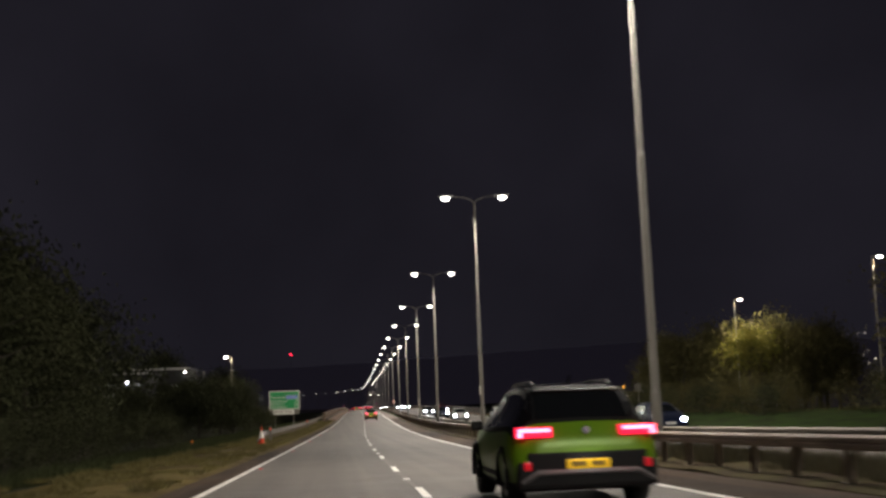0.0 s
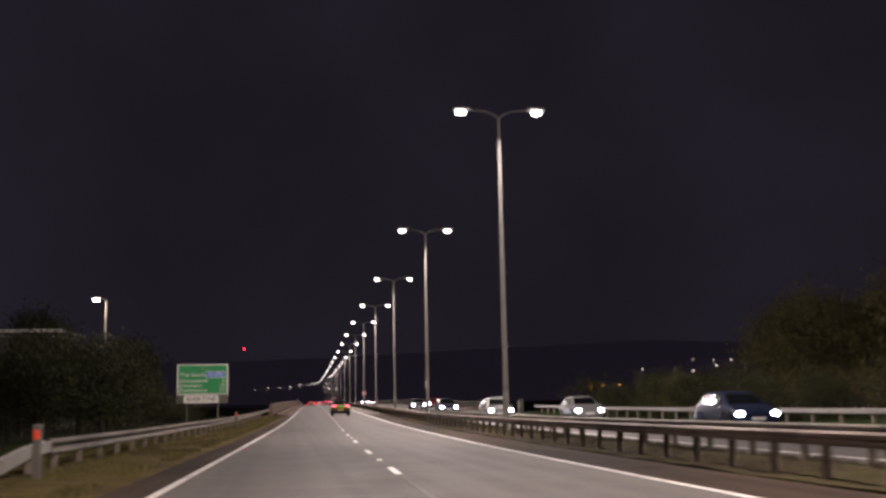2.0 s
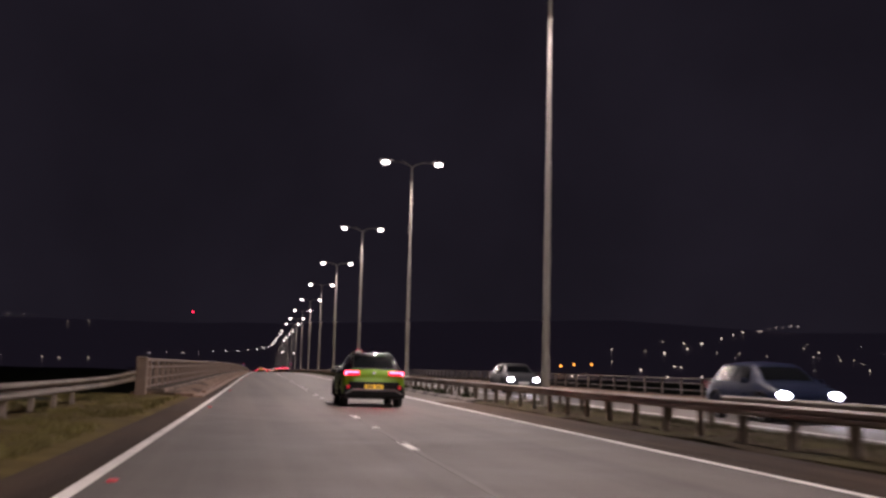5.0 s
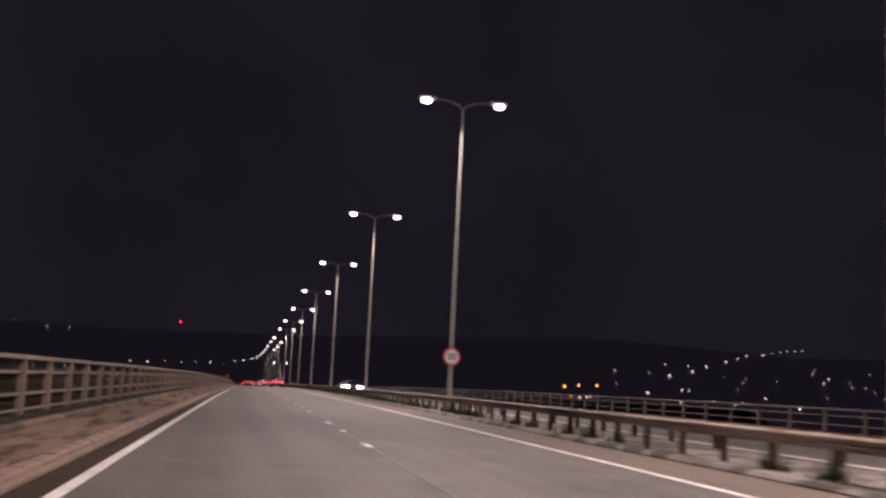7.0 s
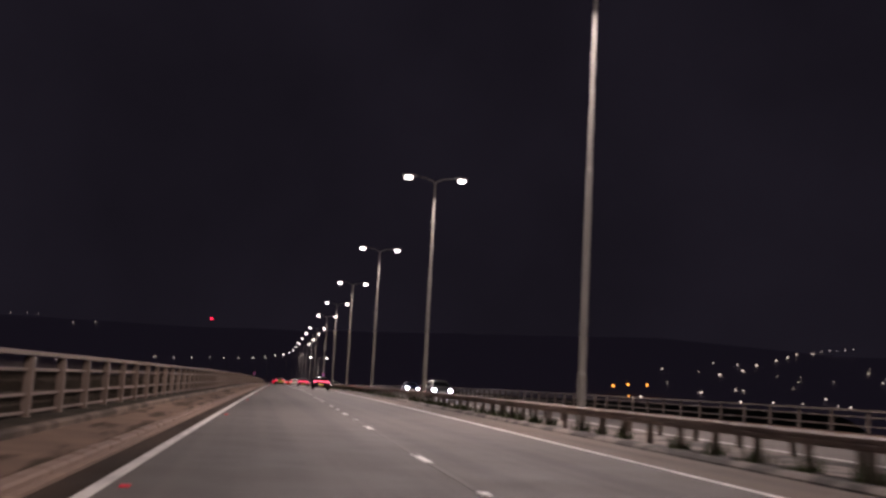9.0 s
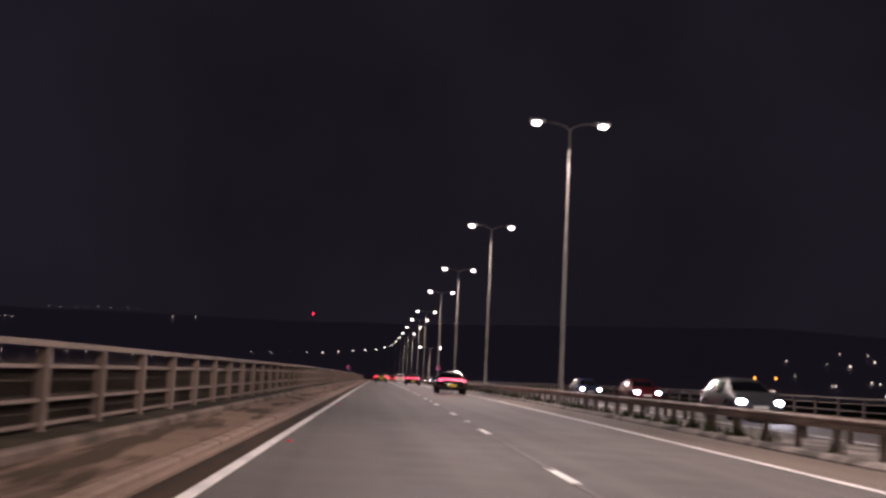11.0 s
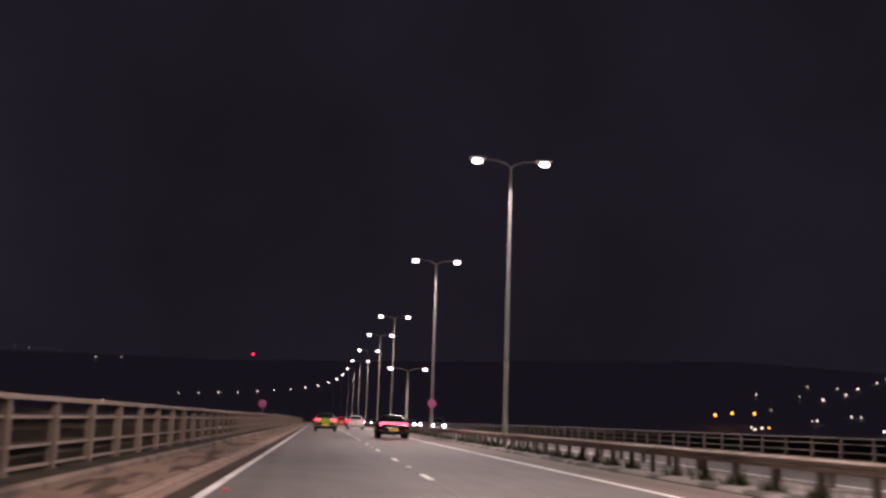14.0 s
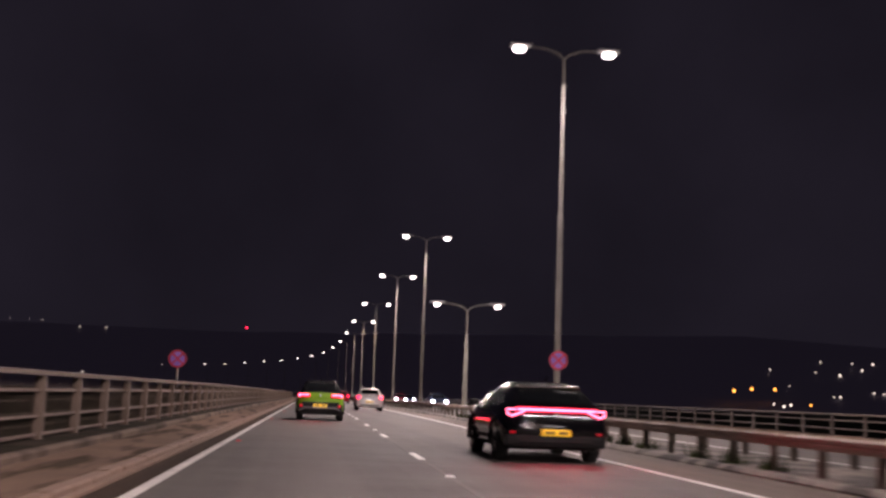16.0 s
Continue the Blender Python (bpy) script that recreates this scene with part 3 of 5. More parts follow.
COUPE = [(0.0, 0.82, 0.28, 0.62, 0.74, 0.72), (0.014, 0.93, 0.24, 0.74, 0.92, 0.76), (0.05, 0.97, 0.22, 0.88, 1.03, 0.74), (0.12, 1.0, 0.21, 0.93, -0.20, 0.64),
         (0.20, 1.0, 0.20, 0.94, -0.075, 0.605), (0.32, 1.0, 0.20, 0.93, -0.015, 0.60), (0.44, 1.0, 0.20, 0.92, 0.0, 0.60), (0.56, 1.0, 0.20, 0.91, -0.05, 0.60),
         (0.655, 1.0, 0.20, 0.92, -0.24, 0.64), (0.77, 1.0, 0.20, 0.92, 0.98, 0.78), (0.87, 0.98, 0.22, 0.84, 0.91, 0.78), (0.95, 0.93, 0.24, 0.74, 0.80, 0.74),
         (0.985, 0.84, 0.26, 0.62, 0.70, 0.68), (1.0, 0.70, 0.30, 0.54, 0.60, 0.56)]


def ring(st, w, h):
    f, k, low, belt, top, rw = st
    top = top if top > 0.3 else h + top
    belt = min(belt, top - 0.02)
    a = w / 2 * k
    r = w / 2 * rw * min(1, k + 0.05)
    pts = [(0, low), (a * 0.80, low), (a * 0.97, low + 0.12), (a, (low + belt) / 2 + 0.04), (a * 0.965, belt), (r + (a * 0.93 - r) * 0.12, top - (top - belt) * 0.14), (r * 0.84, top - 0.012), (0, top)]
    return pts


def surf(stations, w, h, length, f, j):
    """A place on the body's skin: share f of its length, ring index j."""
    for a, b in zip(stations, stations[1:]):
        if f <= b[0]:
            break
    k = (f - a[0]) / (b[0] - a[0])
    ra, rb = ring(a, w, h), ring(b, w, h)
    i = min(int(j), len(ra) - 2)
    q = j - i
    pa = [ra[i][n] * (1 - q) + ra[i + 1][n] * q for n in (0, 1)]
    pb = [rb[i][n] * (1 - q) + rb[i + 1][n] * q for n in (0, 1)]
    return Vector((pa[0] * (1 - k) + pb[0] * k, (f - 0.5) * length, pa[1] * (1 - k) + pb[1] * k))


def skin(name, grid_fn, nu, nv, mat, parent, out, label=""):
    """A thin shaped panel that follows the body, standing out from it."""
    bm = bmesh.new()
    g = [[bm.verts.new(grid_fn(i / nu, k / nv)) for k in range(nv + 1)] for i in range(nu + 1)]
    for i in range(nu):
        for k in range(nv):
            bm.faces.new((g[i][k], g[i + 1][k], g[i + 1][k + 1], g[i][k + 1]))
    bm.normal_update()
    c = Vector((0, 0, 0.7))
    if sum((f.calc_center_median() - c).dot(f.normal) for f in bm.faces) < 0:
        bmesh.ops.reverse_faces(bm, faces=bm.faces)
        bm.normal_update()
    for v in bm.verts:
        v.co += v.normal * out
    bmesh.ops.solidify(bm, geom=bm.faces[:], thickness=out * 0.8)
    return part(name, bm, mat, parent, label, smooth=False)


def wheel(parent, x, y, r):
    side = 1 if x > 0 else -1
    wheel_hub = None
    bm = bmesh.new()
    prof = [(r * 0.62, -0.10), (r * 0.93, -0.11), (r, -0.085), (r, 0.085), (r * 0.93, 0.11), (r * 0.62, 0.10)]
    n = 26
    rows = [[bm.verts.new((x + dx, y + rr * math.cos(2 * math.pi * k / n), r + rr * math.sin(2 * math.pi * k / n))) for rr, dx in prof] for k in range(n)]
    for k in range(n):
        for j in range(len(prof)):
            a, b = rows[k], rows[(k + 1) % n]
            bm.faces.new((a[j], a[(j + 1) % 6], b[(j + 1) % 6], b[j]))
    bmesh.ops.recalc_face_normals(bm, faces=bm.faces)
    tyre = part("wheel", bm, RUBBER, parent, "black tyre", smooth=True)
    bm = bmesh.new()
    turn = Matrix.Translation((x + side * 0.02, y, r)) @ Matrix.Rotation(radians(90), 4, "Z")
    disc(bm, r * 0.63, -0.05, 0.05, 22, turn)
    for k in range(5):
        box(bm, -0.03, -0.075, 0.03, 0.03, 0.075, r * 0.60, 0.008, turn @ Matrix.Rotation(2 * math.pi * k / 5, 4, "Y"))
    part("rim", bm, ALLOY, tyre, "alloy rim")


def car(label, length, w, h, body_mat, style, lit=True):
    e = hub("car")
    st = COUPE if style == "coupe" else HATCH
    glass_run = 0.125 if style == "coupe" else 0.082
    bm = bmesh.new()
    rings = []
    for q in st:
        r = ring(q, w, h)
        full = [(x, z) for x, z in r] + [(-x, z) for x, z in r[-2:0:-1]]
        rings.append([bm.verts.new((x, (q[0] - 0.5) * length, z)) for x, z in full])
    n = len(rings[0])
    for a, b in zip(rings, rings[1:]):
        for k in range(n):
            f = bm.faces.new((a[k], a[(k + 1) % n], b[(k + 1) % n], b[k]))
            f.material_index = int(style == "suv" and (4 <= k < n - 4 and -0.47 < a[0].co.y / length < 0.2 or k in (0, 1, n - 2, n - 1)))
    bm.faces.new(rings[0])
    bm.faces.new(rings[-1][::-1])
    bmesh.ops.recalc_face_normals(bm, faces=bm.faces)
    body = part("body", bm, (body_mat, TRIM), e, smooth=True)
    S = lambda f, j: surf(st, w, h, length, f, j)
    mir = lambda p, s: Vector((p.x * s, p.y, p.z))
    # glass
    skin("rear_window", lambda a, b: (lambda t: mir(S(0.054 + glass_run * a, 7 - 1.25 * abs(t)), 1 if t >= 0 else -1))(2 * b - 1), 4, 10, GLASS, e, 0.008, "dark rear window")
    skin("windscreen", lambda a, b: (lambda t: mir(S(0.60 + 0.135 * a, 7 - 1.3 * abs(t)), 1 if t >= 0 else -1))(2 * b - 1), 4, 10, GLASS, e, 0.008, "dark windscreen")
    for s in (-1, 1):
        skin("side_window", lambda a, b: mir(S(0.16 + 0.23 * a, 4.12 + 0.80 * b), s), 4, 3, GLASS, e, 0.007)
        skin("side_window", lambda a, b: mir(S(0.405 + 0.23 * a * (1 - 0.25 * b), 4.12 + 0.80 * b), s), 4, 3, GLASS, e, 0.007)
        skin("sill", lambda a, b: mir(S(0.30 + 0.38 * a, 1.3 + 1.1 * b), s), 4, 2, TRIM, e, 0.012)
    if style == "suv":
        skin("roof_panel", lambda a, b: (lambda t: mir(S(0.14 + 0.46 * a, 7 - 1.7 * abs(t)), 1 if t >= 0 else -1))(2 * b - 1), 8, 10, GLOSS_BLACK, e, 0.006, "gloss black roof")
    if style != "hatch":
        for s in (-1, 1):
            skin("rear_pillar", lambda a, b: mir(S(0.055 + 0.10 * a, 4.15 + 1.3 * b), s), 4, 4, GLOSS_BLACK, e, 0.005, "dark rear pillar")
    y0 = -length / 2
    # spoiler
    bm = bmesh.new()
    box(bm, -w * 0.30, y0 + length * (0.15 if style == "coupe" else 0.115), h - 0.135, w * 0.30, y0 + length * 0.20, h - 0.08, 0.02)
    part("spoiler", bm, GLOSS_BLACK if style != "hatch" else body_mat, e)
    # rear bumper and diffuser
    bm = bmesh.new()
    box(bm, -w * 0.465, y0 - 0.02, 0.27, w * 0.465, y0 + 0.28, 0.60 if style == "suv" else 0.48, 0.06)
    bump = part("rear_bumper", bm, TRIM if style != "hatch" else body_mat, e, "dark lower rear bumper")
    bm = bmesh.new()
    if style == "suv":
        tube(bm, [(-w * 0.44, y0 + 0.0, 0.36), (-w * 0.33, y0 - 0.03, 0.47), (w * 0.33, y0 - 0.03, 0.47), (w * 0.44, y0 + 0.0, 0.36)], [0.03, 0.034, 0.034, 0.03], 8)
    else:
        box(bm, -w * 0.34, y0 - 0.035, 0.33, w * 0.34, y0 + 0.1, 0.40, 0.03)
    part("skid_plate", bm, SATIN if style == "suv" else TRIM, bump, "pale skid plate" if style == "suv" else "")
    for s in (-1, 1):
        bm = bmesh.new()
        box(bm, s * w * 0.40 - 0.045, y0 - 0.03, 0.50, s * w * 0.40 + 0.045, y0 + 0.03, 0.60 if style == "suv" else 0.535, 0.01)
        part("reflector", bm, REFLECTOR if lit else DARK_LAMP, bump, "red rear reflector")
    # rear lights
    z = {"suv": 0.93, "hatch": 0.90, "coupe": 0.88}[style]
    if style == "coupe":
        bm = bmesh.new()
        box(bm, -w * 0.36, y0 - 0.020, z + 0.01, w * 0.36, y0 + 0.06, z + 0.045, 0.008)
        bar = part("light_bar", bm, TAIL_CORE, e, "full-width glowing red light bar")
        bm = bmesh.new()
        box(bm, -w * 0.37, y0 - 0.013, z - 0.015, w * 0.37, y0 + 0.06, z + 0.07, 0.008)
        part("lens_cover", bm, TAIL_RIM, bar, "red lens cover")
        for s in (-1, 1):
            bm = bmesh.new()
            pts = [(s * w * 0.30, z + 0.03), (s * w * 0.455, z + 0.02), (s * w * 0.45, z - 0.05), (s * w * 0.41, z - 0.09), (s * w * 0.30, z - 0.01)]
            loop = [Vector((px, y0 + 0.035 - 0.0 + 0.10 * (abs(px) / (w / 2)) ** 4 - 0.06, pz)) for px, pz in pts]
            tube(bm, loop + [loop[0]], [0.016] * 6, 6)
            part("tail_light", bm, TAIL_CORE, e, "glowing red looped tail light")
    else:
        for s in (-1, 1):
            bm = bmesh.new()
            if style == "suv":
                box(bm, min(s * w * 0.24, s * w * 0.455), y0 - 0.012, z + 0.008, max(s * w * 0.24, s * w * 0.455), y0 + 0.14, z + 0.052, 0.012)
                box(bm, min(s * w * 0.425, s * w * 0.46), y0 - 0.008, z - 0.05, max(s * w * 0.425, s * w * 0.46), y0 + 0.14, z + 0.01, 0.01)
            else:
                box(bm, min(s * w * 0.35, s * w * 0.475), y0 + 0.0, z - 0.12, max(s * w * 0.35, s * w * 0.475), y0 + 0.16, z + 0.06, 0.03)
            lamp = part("tail_light", bm, (TAIL_CORE if style == "suv" else TAIL) if lit else DARK_LAMP, e, "glowing red tail light" if lit else "dark red tail light")
            if style == "suv":
                bm = bmesh.new()
                box(bm, min(s * w * 0.225, s * w * 0.468), y0 - 0.004, z - 0.055, max(s * w * 0.225, s * w * 0.468), y0 + 0.13, z + 0.066, 0.012)
                part("lens_cover", bm, TAIL_RIM, lamp, "red lens cover")
    if style == "suv":
        bm = bmesh.new()
        box(bm, -w * 0.40, y0 - 0.022, 0.47, w * 0.40, y0 + 0.12, 0.70, 0.03)
        part("lower_tailgate", bm, TRIM, e, "black lower tailgate panel")
    # plate with plain bars for its characters
    zp = {"suv": 0.56, "hatch": 0.58, "coupe": 0.52}[style]
    bm = bmesh.new()
    box(bm, -0.26, y0 - 0.034, zp - 0.055, 0.26, y0 + 0.04, zp + 0.055, 0.006)
    plate = part("number_plate", bm, PLATE_LIT if lit else PLATE_YELLOW, e, "yellow number plate")
    bm = bmesh.new()
    box(bm, -0.20, y0 - 0.038, zp - 0.028, -0.02, y0 - 0.0345, zp + 0.028)
    box(bm, 0.04, y0 - 0.038, zp - 0.028, 0.20, y0 - 0.0345, zp + 0.028)
    part("plate_bar", bm, material("plate_bar_dark", (0.16, 0.10, 0.01), 0.6), plate)
    bm = bmesh.new()
    disc(bm, 0.045, y0 - 0.012, y0 + 0.05, 14, Matrix.Translation((0, 0, z - 0.02 if style == "coupe" else z + 0.02)))
    part("badge", bm, CHROME, e)
    # front
    y1 = length / 2
    for s in (-1, 1):
        bm = bmesh.new()
        x0, x1 = sorted((s * w * 0.27, s * w * 0.43))
        if lit:
            box(bm, x0, y1 - 0.22, 0.58, x1, y1 + 0.015, 0.75, 0.04)
        else:
            bmesh.ops.create_uvsphere(bm, u_segments=16, v_segments=10, radius=1, matrix=Matrix.Translation(((x0 + x1) / 2, y1 - 0.10, 0.66)) @ Matrix.Diagonal(((x1 - x0) / 2 * 1.05, 0.14, 0.10, 1)))
        part("headlight", bm, GLASS if lit else BEAM, e, "" if lit else "blazing white headlight")
        bm = bmesh.new()
        x0, x1 = sorted((s * w * 0.49, s * w * 0.585))
        box(bm, x0, length * 0.13, 0.93, x1, length * 0.13 + 0.11, 1.06, 0.03)
        part("door_mirror", bm, TRIM if style != "hatch" else body_mat, e)
        for y in (-length * 0.30, length * 0.315):
            wheel(e, s * (w / 2 - 0.125), y, 0.335 if style != "hatch" else 0.31)
            bm = bmesh.new()
            pts = [(s * (w / 2 - 0.005), y + 0.40 * math.cos(a), 0.335 + 0.40 * math.sin(a)) for a in np.linspace(-0.2, math.pi + 0.2, 13)]
            tube(bm, pts, [0.035] * 13, 6)
            part("wheel_arch", bm, TRIM, e)
    bm = bmesh.new()
    box(bm, -w * 0.26, y1 - 0.10, 0.30, w * 0.26, y1 - 0.004, 0.52, 0.03)
    part("grille", bm, TRIM, e)
    bm = bmesh.new()
    box(bm, -0.26, y1 - 0.03, 0.44, 0.26, y1 + 0.012, 0.55, 0.006)
    part("number_plate", bm, PLATE_WHITE, e)
    if style == "suv":
        for s in (-1, 1):
            bm = bmesh.new()
            tube(bm, [(s * w * 0.265, y0 + length * 0.17, h - 0.03), (s * w * 0.27, y0 + length * 0.22, h + 0.012), (s * w * 0.27, y0 + length * 0.52, h + 0.012), (s * w * 0.265, y0 + length * 0.57, h - 0.03)], [0.014] * 4, 6)
            part("roof_rail", bm, SATIN, e)
    bm = bmesh.new()
    tube(bm, [(0, y0 + length * 0.22, h - 0.01), (0, y0 + length * 0.19, h + 0.09)], [0.022, 0.008], 6)
    part("roof_aerial", bm, TRIM, e)
    return tagged(e, label, "car")


GREEN = paint("lime_green_paint", (0.125, 0.245, 0.010))
BLACK = paint("black_paint", (0.003, 0.003, 0.004), 0.0, 0.14, 0.45)
WHITE = paint("white_paint", (0.80, 0.80, 0.79), 0.0)
# white paint taken down to grey: the night's dimness is put into it
WHITE_DIM = paint("night_dimmed_white_paint", (0.20, 0.20, 0.20), 0.0, 0.32, 0.10)
SILVER = paint("grey_paint", (0.055, 0.057, 0.062), 0.0, 0.32, 0.10)
NAVY = paint("dark_blue_paint", (0.012, 0.016, 0.035), 0.0, 0.32, 0.10)
RED = paint("red_paint", (0.32, 0.012, 0.016), 0.0, 0.4, 0.25)
MAROON = paint("maroon_paint", (0.08, 0.010, 0.014), 0.0, 0.32, 0.10)

suv = car("lime green compact SUV with black roof and lit tail lights", 4.15, 1.80, 1.53, GREEN, "suv")
suv.matrix_basis = stand(161.3, 4.61, 0.002)
coupe = car("black hatchback with a full-width red light bar", 4.45, 1.90, 1.42, BLACK, "coupe")
coupe.matrix_basis = stand(422.4, 5.9, 0.002)
hatch = car("small white hatchback with lit tail lights", 4.05, 1.82, 1.50, WHITE, "hatch")
hatch.matrix_basis = stand(476.0, 5.45, 0.002)
red_hatch = car("red hatchback with lit tail lights in slow traffic", 4.0, 1.78, 1.47, RED, "hatch")
red_hatch.matrix_basis = stand(508.0, 1.75, 0.002)
AHEAD = [(suv, 4.15, 10, [(15.0, 5.25), (445.6, 2.0)]), (coupe, 4.45, 24, [(351.5, 6.05)]), (hatch, 4.05, 10, [(566.0, 5.3), (640.0, 1.8)]),
         (red_hatch, 4.0, 10, [(534.0, 5.3), (592.0, 1.8), (618.0, 5.3)])]

silver = car("grey hatchback coming the other way with headlights on", 4.2, 1.85, 1.50, SILVER, "hatch", False)
navy = car("dark blue car coming the other way with headlights on", 4.3, 1.88, 1.50, NAVY, "hatch", False)
maroon = car("maroon car coming the other way with headlights on", 4.3, 1.88, 1.50, MAROON, "hatch", False)
pale = car("white car coming the other way with headlights on", 4.3, 1.88, 1.54, WHITE_DIM, "hatch", False)
ONCOMING = [(navy, [(54, 17.9), (91.5, 17.9), (155, 14.4), (367, 17.9), (513, 14.4), (585, 17.9), (640, 14.4)]), (silver, [(184, 14.4), (319, 14.4), (476, 14.4), (541, 17.9), (610, 14.4)]),
            (maroon, [(199, 17.9), (349, 17.9), (560, 14.4)]), (pale, [(116, 17.9), (126, 14.4)])]


def beam_light(m, power):
    li = bpy.data.lights.new("headlight_beam", "SPOT")
    li.energy, li.spot_size, li.spot_blend, li.shadow_soft_size, li.color = power, radians(46), 0.8, 0.25, (0.85, 0.92, 1.0)
    new("headlight_beam", li).matrix_basis = m


for c, places in ONCOMING:
    c["group"] = "oncoming cars"
    for i, (s, u) in enumerate(places):
        m = stand(s, u, 0.022, 180)
        beam_light(m @ pose(0, 2.35, 0.66, 82, 0, 0), 700)
        if i:
            copy_thing(c, m)
        else:
            c.matrix_basis = m
for c, length, watts, places in AHEAD:
    c["group"] = "cars driving ahead"
    plate_z = {suv: 0.56, coupe: 0.52}.get(c, 0.58)
    for m in [c.matrix_basis.copy()] + [stand(s, u, 0.002) for s, u in places]:
        if (m.translation - c.matrix_basis.translation).length > 1:
            copy_thing(c, m)
        li = bpy.data.lights.new("tail_light_glow", "AREA")
        li.shape, li.size, li.size_y, li.energy, li.color = "RECTANGLE", 1.3, 0.06, watts, (1.0, 0.02, 0.06)
        new("tail_light_glow", li).matrix_basis = m @ pose(0, -length / 2 - 0.09, 0.92, -75, 0, 0)
        li = bpy.data.lights.new("plate_lamp", "AREA")
        li.shape, li.size, li.size_y, li.energy, li.color = "RECTANGLE", 0.4, 0.03, 0.4, (1.0, 0.95, 0.85)
        new("plate_lamp", li).matrix_basis = m @ pose(0, -length / 2 - 0.16, plate_z + 0.13, 40, 0, 0)


# ---- signs, cones and marker posts ----
def direction_sign():
    e = hub("direction_sign")
    w, z0, z1 = 3.5, 2.10, 4.22
    bm = bmesh.new()
    box(bm, -w / 2, -0.02, z0, w / 2, 0.02, z1, 0.012)
    board = part("panel", bm, SIGN_WHITE, e, "white-bordered panel")
    bm = bmesh.new()
    box(bm, -w / 2 + 0.10, -0.027, z0 + 0.08, w / 2 - 0.10, -0.0205, z1 - 0.08)
    part("green_face", bm, SIGN_GREEN, board, "green sign face")
    bm = bmesh.new()
    box(bm, -w / 2 + 0.02, 0.021, 1.50, w / 2 - 0.02, 0.05, z1 - 0.2)
    box(bm, -w / 2 + 0.05, 0.0, 1.50, w / 2 - 0.05, 0.02, z0 - 0.005)
    part("backing", bm, SIGN_BACK, e, "grey backing rails")
    bm = bmesh.new()
    box(bm, -1.28, -0.03, 1.52, 1.10, -0.002, 2.06, 0.006)
    plate = part("name_plate", bm, SIGN_WHITE, e, "white plate with black lettering")
    words("RIVER TYNE", 0.38, SIGN_BLACK, plate, (-0.09, -0.034, 1.79), wide=0.98)
    bm = bmesh.new()
    box(bm, 0.20, -0.031, 3.26, 1.54, -0.0275, 3.72)
    part("patch_border", bm, SIGN_WHITE, board, "thin white border")
    bm = bmesh.new()
    box(bm, 0.23, -0.035, 3.29, 1.51, -0.0315, 3.69)
    blue = part("blue_patch", bm, SIGN_BLUE, board, "blue patch")
    words("A1(M)", 0.40, SIGN_WHITE, blue, (0.87, -0.039, 3.49))
    words("A1", 0.30, SIGN_FAINT, board, (0.05, -0.032, 3.93))
    words("The South", 0.37, SIGN_WHITE, board, (-0.68, -0.032, 3.48), wide=1.12)
    for i, t in enumerate(("(Gateshead", "(Durham", "(Darlington")):
        z = 3.06 - 0.33 * i
        ob = words(t, 0.33, SIGN_WHITE, board, (0, -0.032, z), wide=1.3)
        xs = [v.co.x for v in ob.data.vertices]
        ob.data.transform(Matrix.Translation((-1.62 - min(xs), 0, 0)))
        ob = words(("5)", "19)", "37)")[i], 0.33, SIGN_WHITE, board, (0, -0.032, z), "distance", wide=1.05)
        xs = [v.co.x for v in ob.data.vertices]
        ob.data.transform(Matrix.Translation((1.56 - max(xs), 0, 0)))
    for x in (-1.05, 1.05):
        bm = bmesh.new()
        tube(bm, [(x, 0.11, -0.45), (x, 0.11, 4.05)], [0.057, 0.057], 10)
        part("post", bm, SIGN_BACK, e)
    e.matrix_basis = stand(130.0, -5.65, 0.0, 4)
    return tagged(e, "large green direction sign with a white river name plate", "road sign")


direction_sign()


def disc_sign(name, s, u, z, r, face, label, post=None):
    """A round traffic sign, on a lamp column or on a post of its own."""
    e = hub(name)
    bm = bmesh.new()
    disc(bm, r, -0.012, 0.012, 36)
    plate = part("ring", bm, SIGN_RED, e, "red ring")
    bm = bmesh.new()
    disc(bm, r * 0.80, -0.018, -0.0125, 32)
    part("face", bm, face, plate)
    if face is SIGN_WHITE:
        words("50", r * 1.05, SIGN_BLACK, plate, (0, -0.021, 0))
    else:
        for a in (45, -45):
            bm = bmesh.new()
            box(bm, -r * 0.80, -0.022, -r * 0.10, r * 0.80, -0.0185, r * 0.10, 0, Matrix.Rotation(radians(a), 4, "Y"))
            part("cross_bar", bm, SIGN_RED, plate)
    bm = bmesh.new()
    for dz in (-r * 0.45, r * 0.45):
        box(bm, -0.06, 0.0125, dz - 0.025, 0.06, 0.06 if post else 0.075, dz + 0.025, 0.006)
    part("bracket", bm, GALV, e)
    if post is not None:
        bm = bmesh.new()
        tube(bm, [(0, 0.09, post - z), (0, 0.09, r * 0.9)], [0.038, 0.038], 10)
        part("post", bm, GALV, e)
    e.matrix_basis = stand(s, u, z)
    return tagged(e, label, "traffic sign")


disc_sign("speed_limit_sign", 225.92, 9.99, 2.33, 0.375, SIGN_WHITE, "round red-ringed 50 speed limit sign on a lamp post")
disc_sign("clearway_sign", 438.42, 9.99, 2.45, 0.33, CLEARWAY_BLUE, "round blue clearway sign with red cross on a lamp post")
disc_sign("clearway_sign", 439.0, -2.85, 2.0, 0.30, CLEARWAY_BLUE, "round blue clearway sign with red cross on a post", post=-0.4)


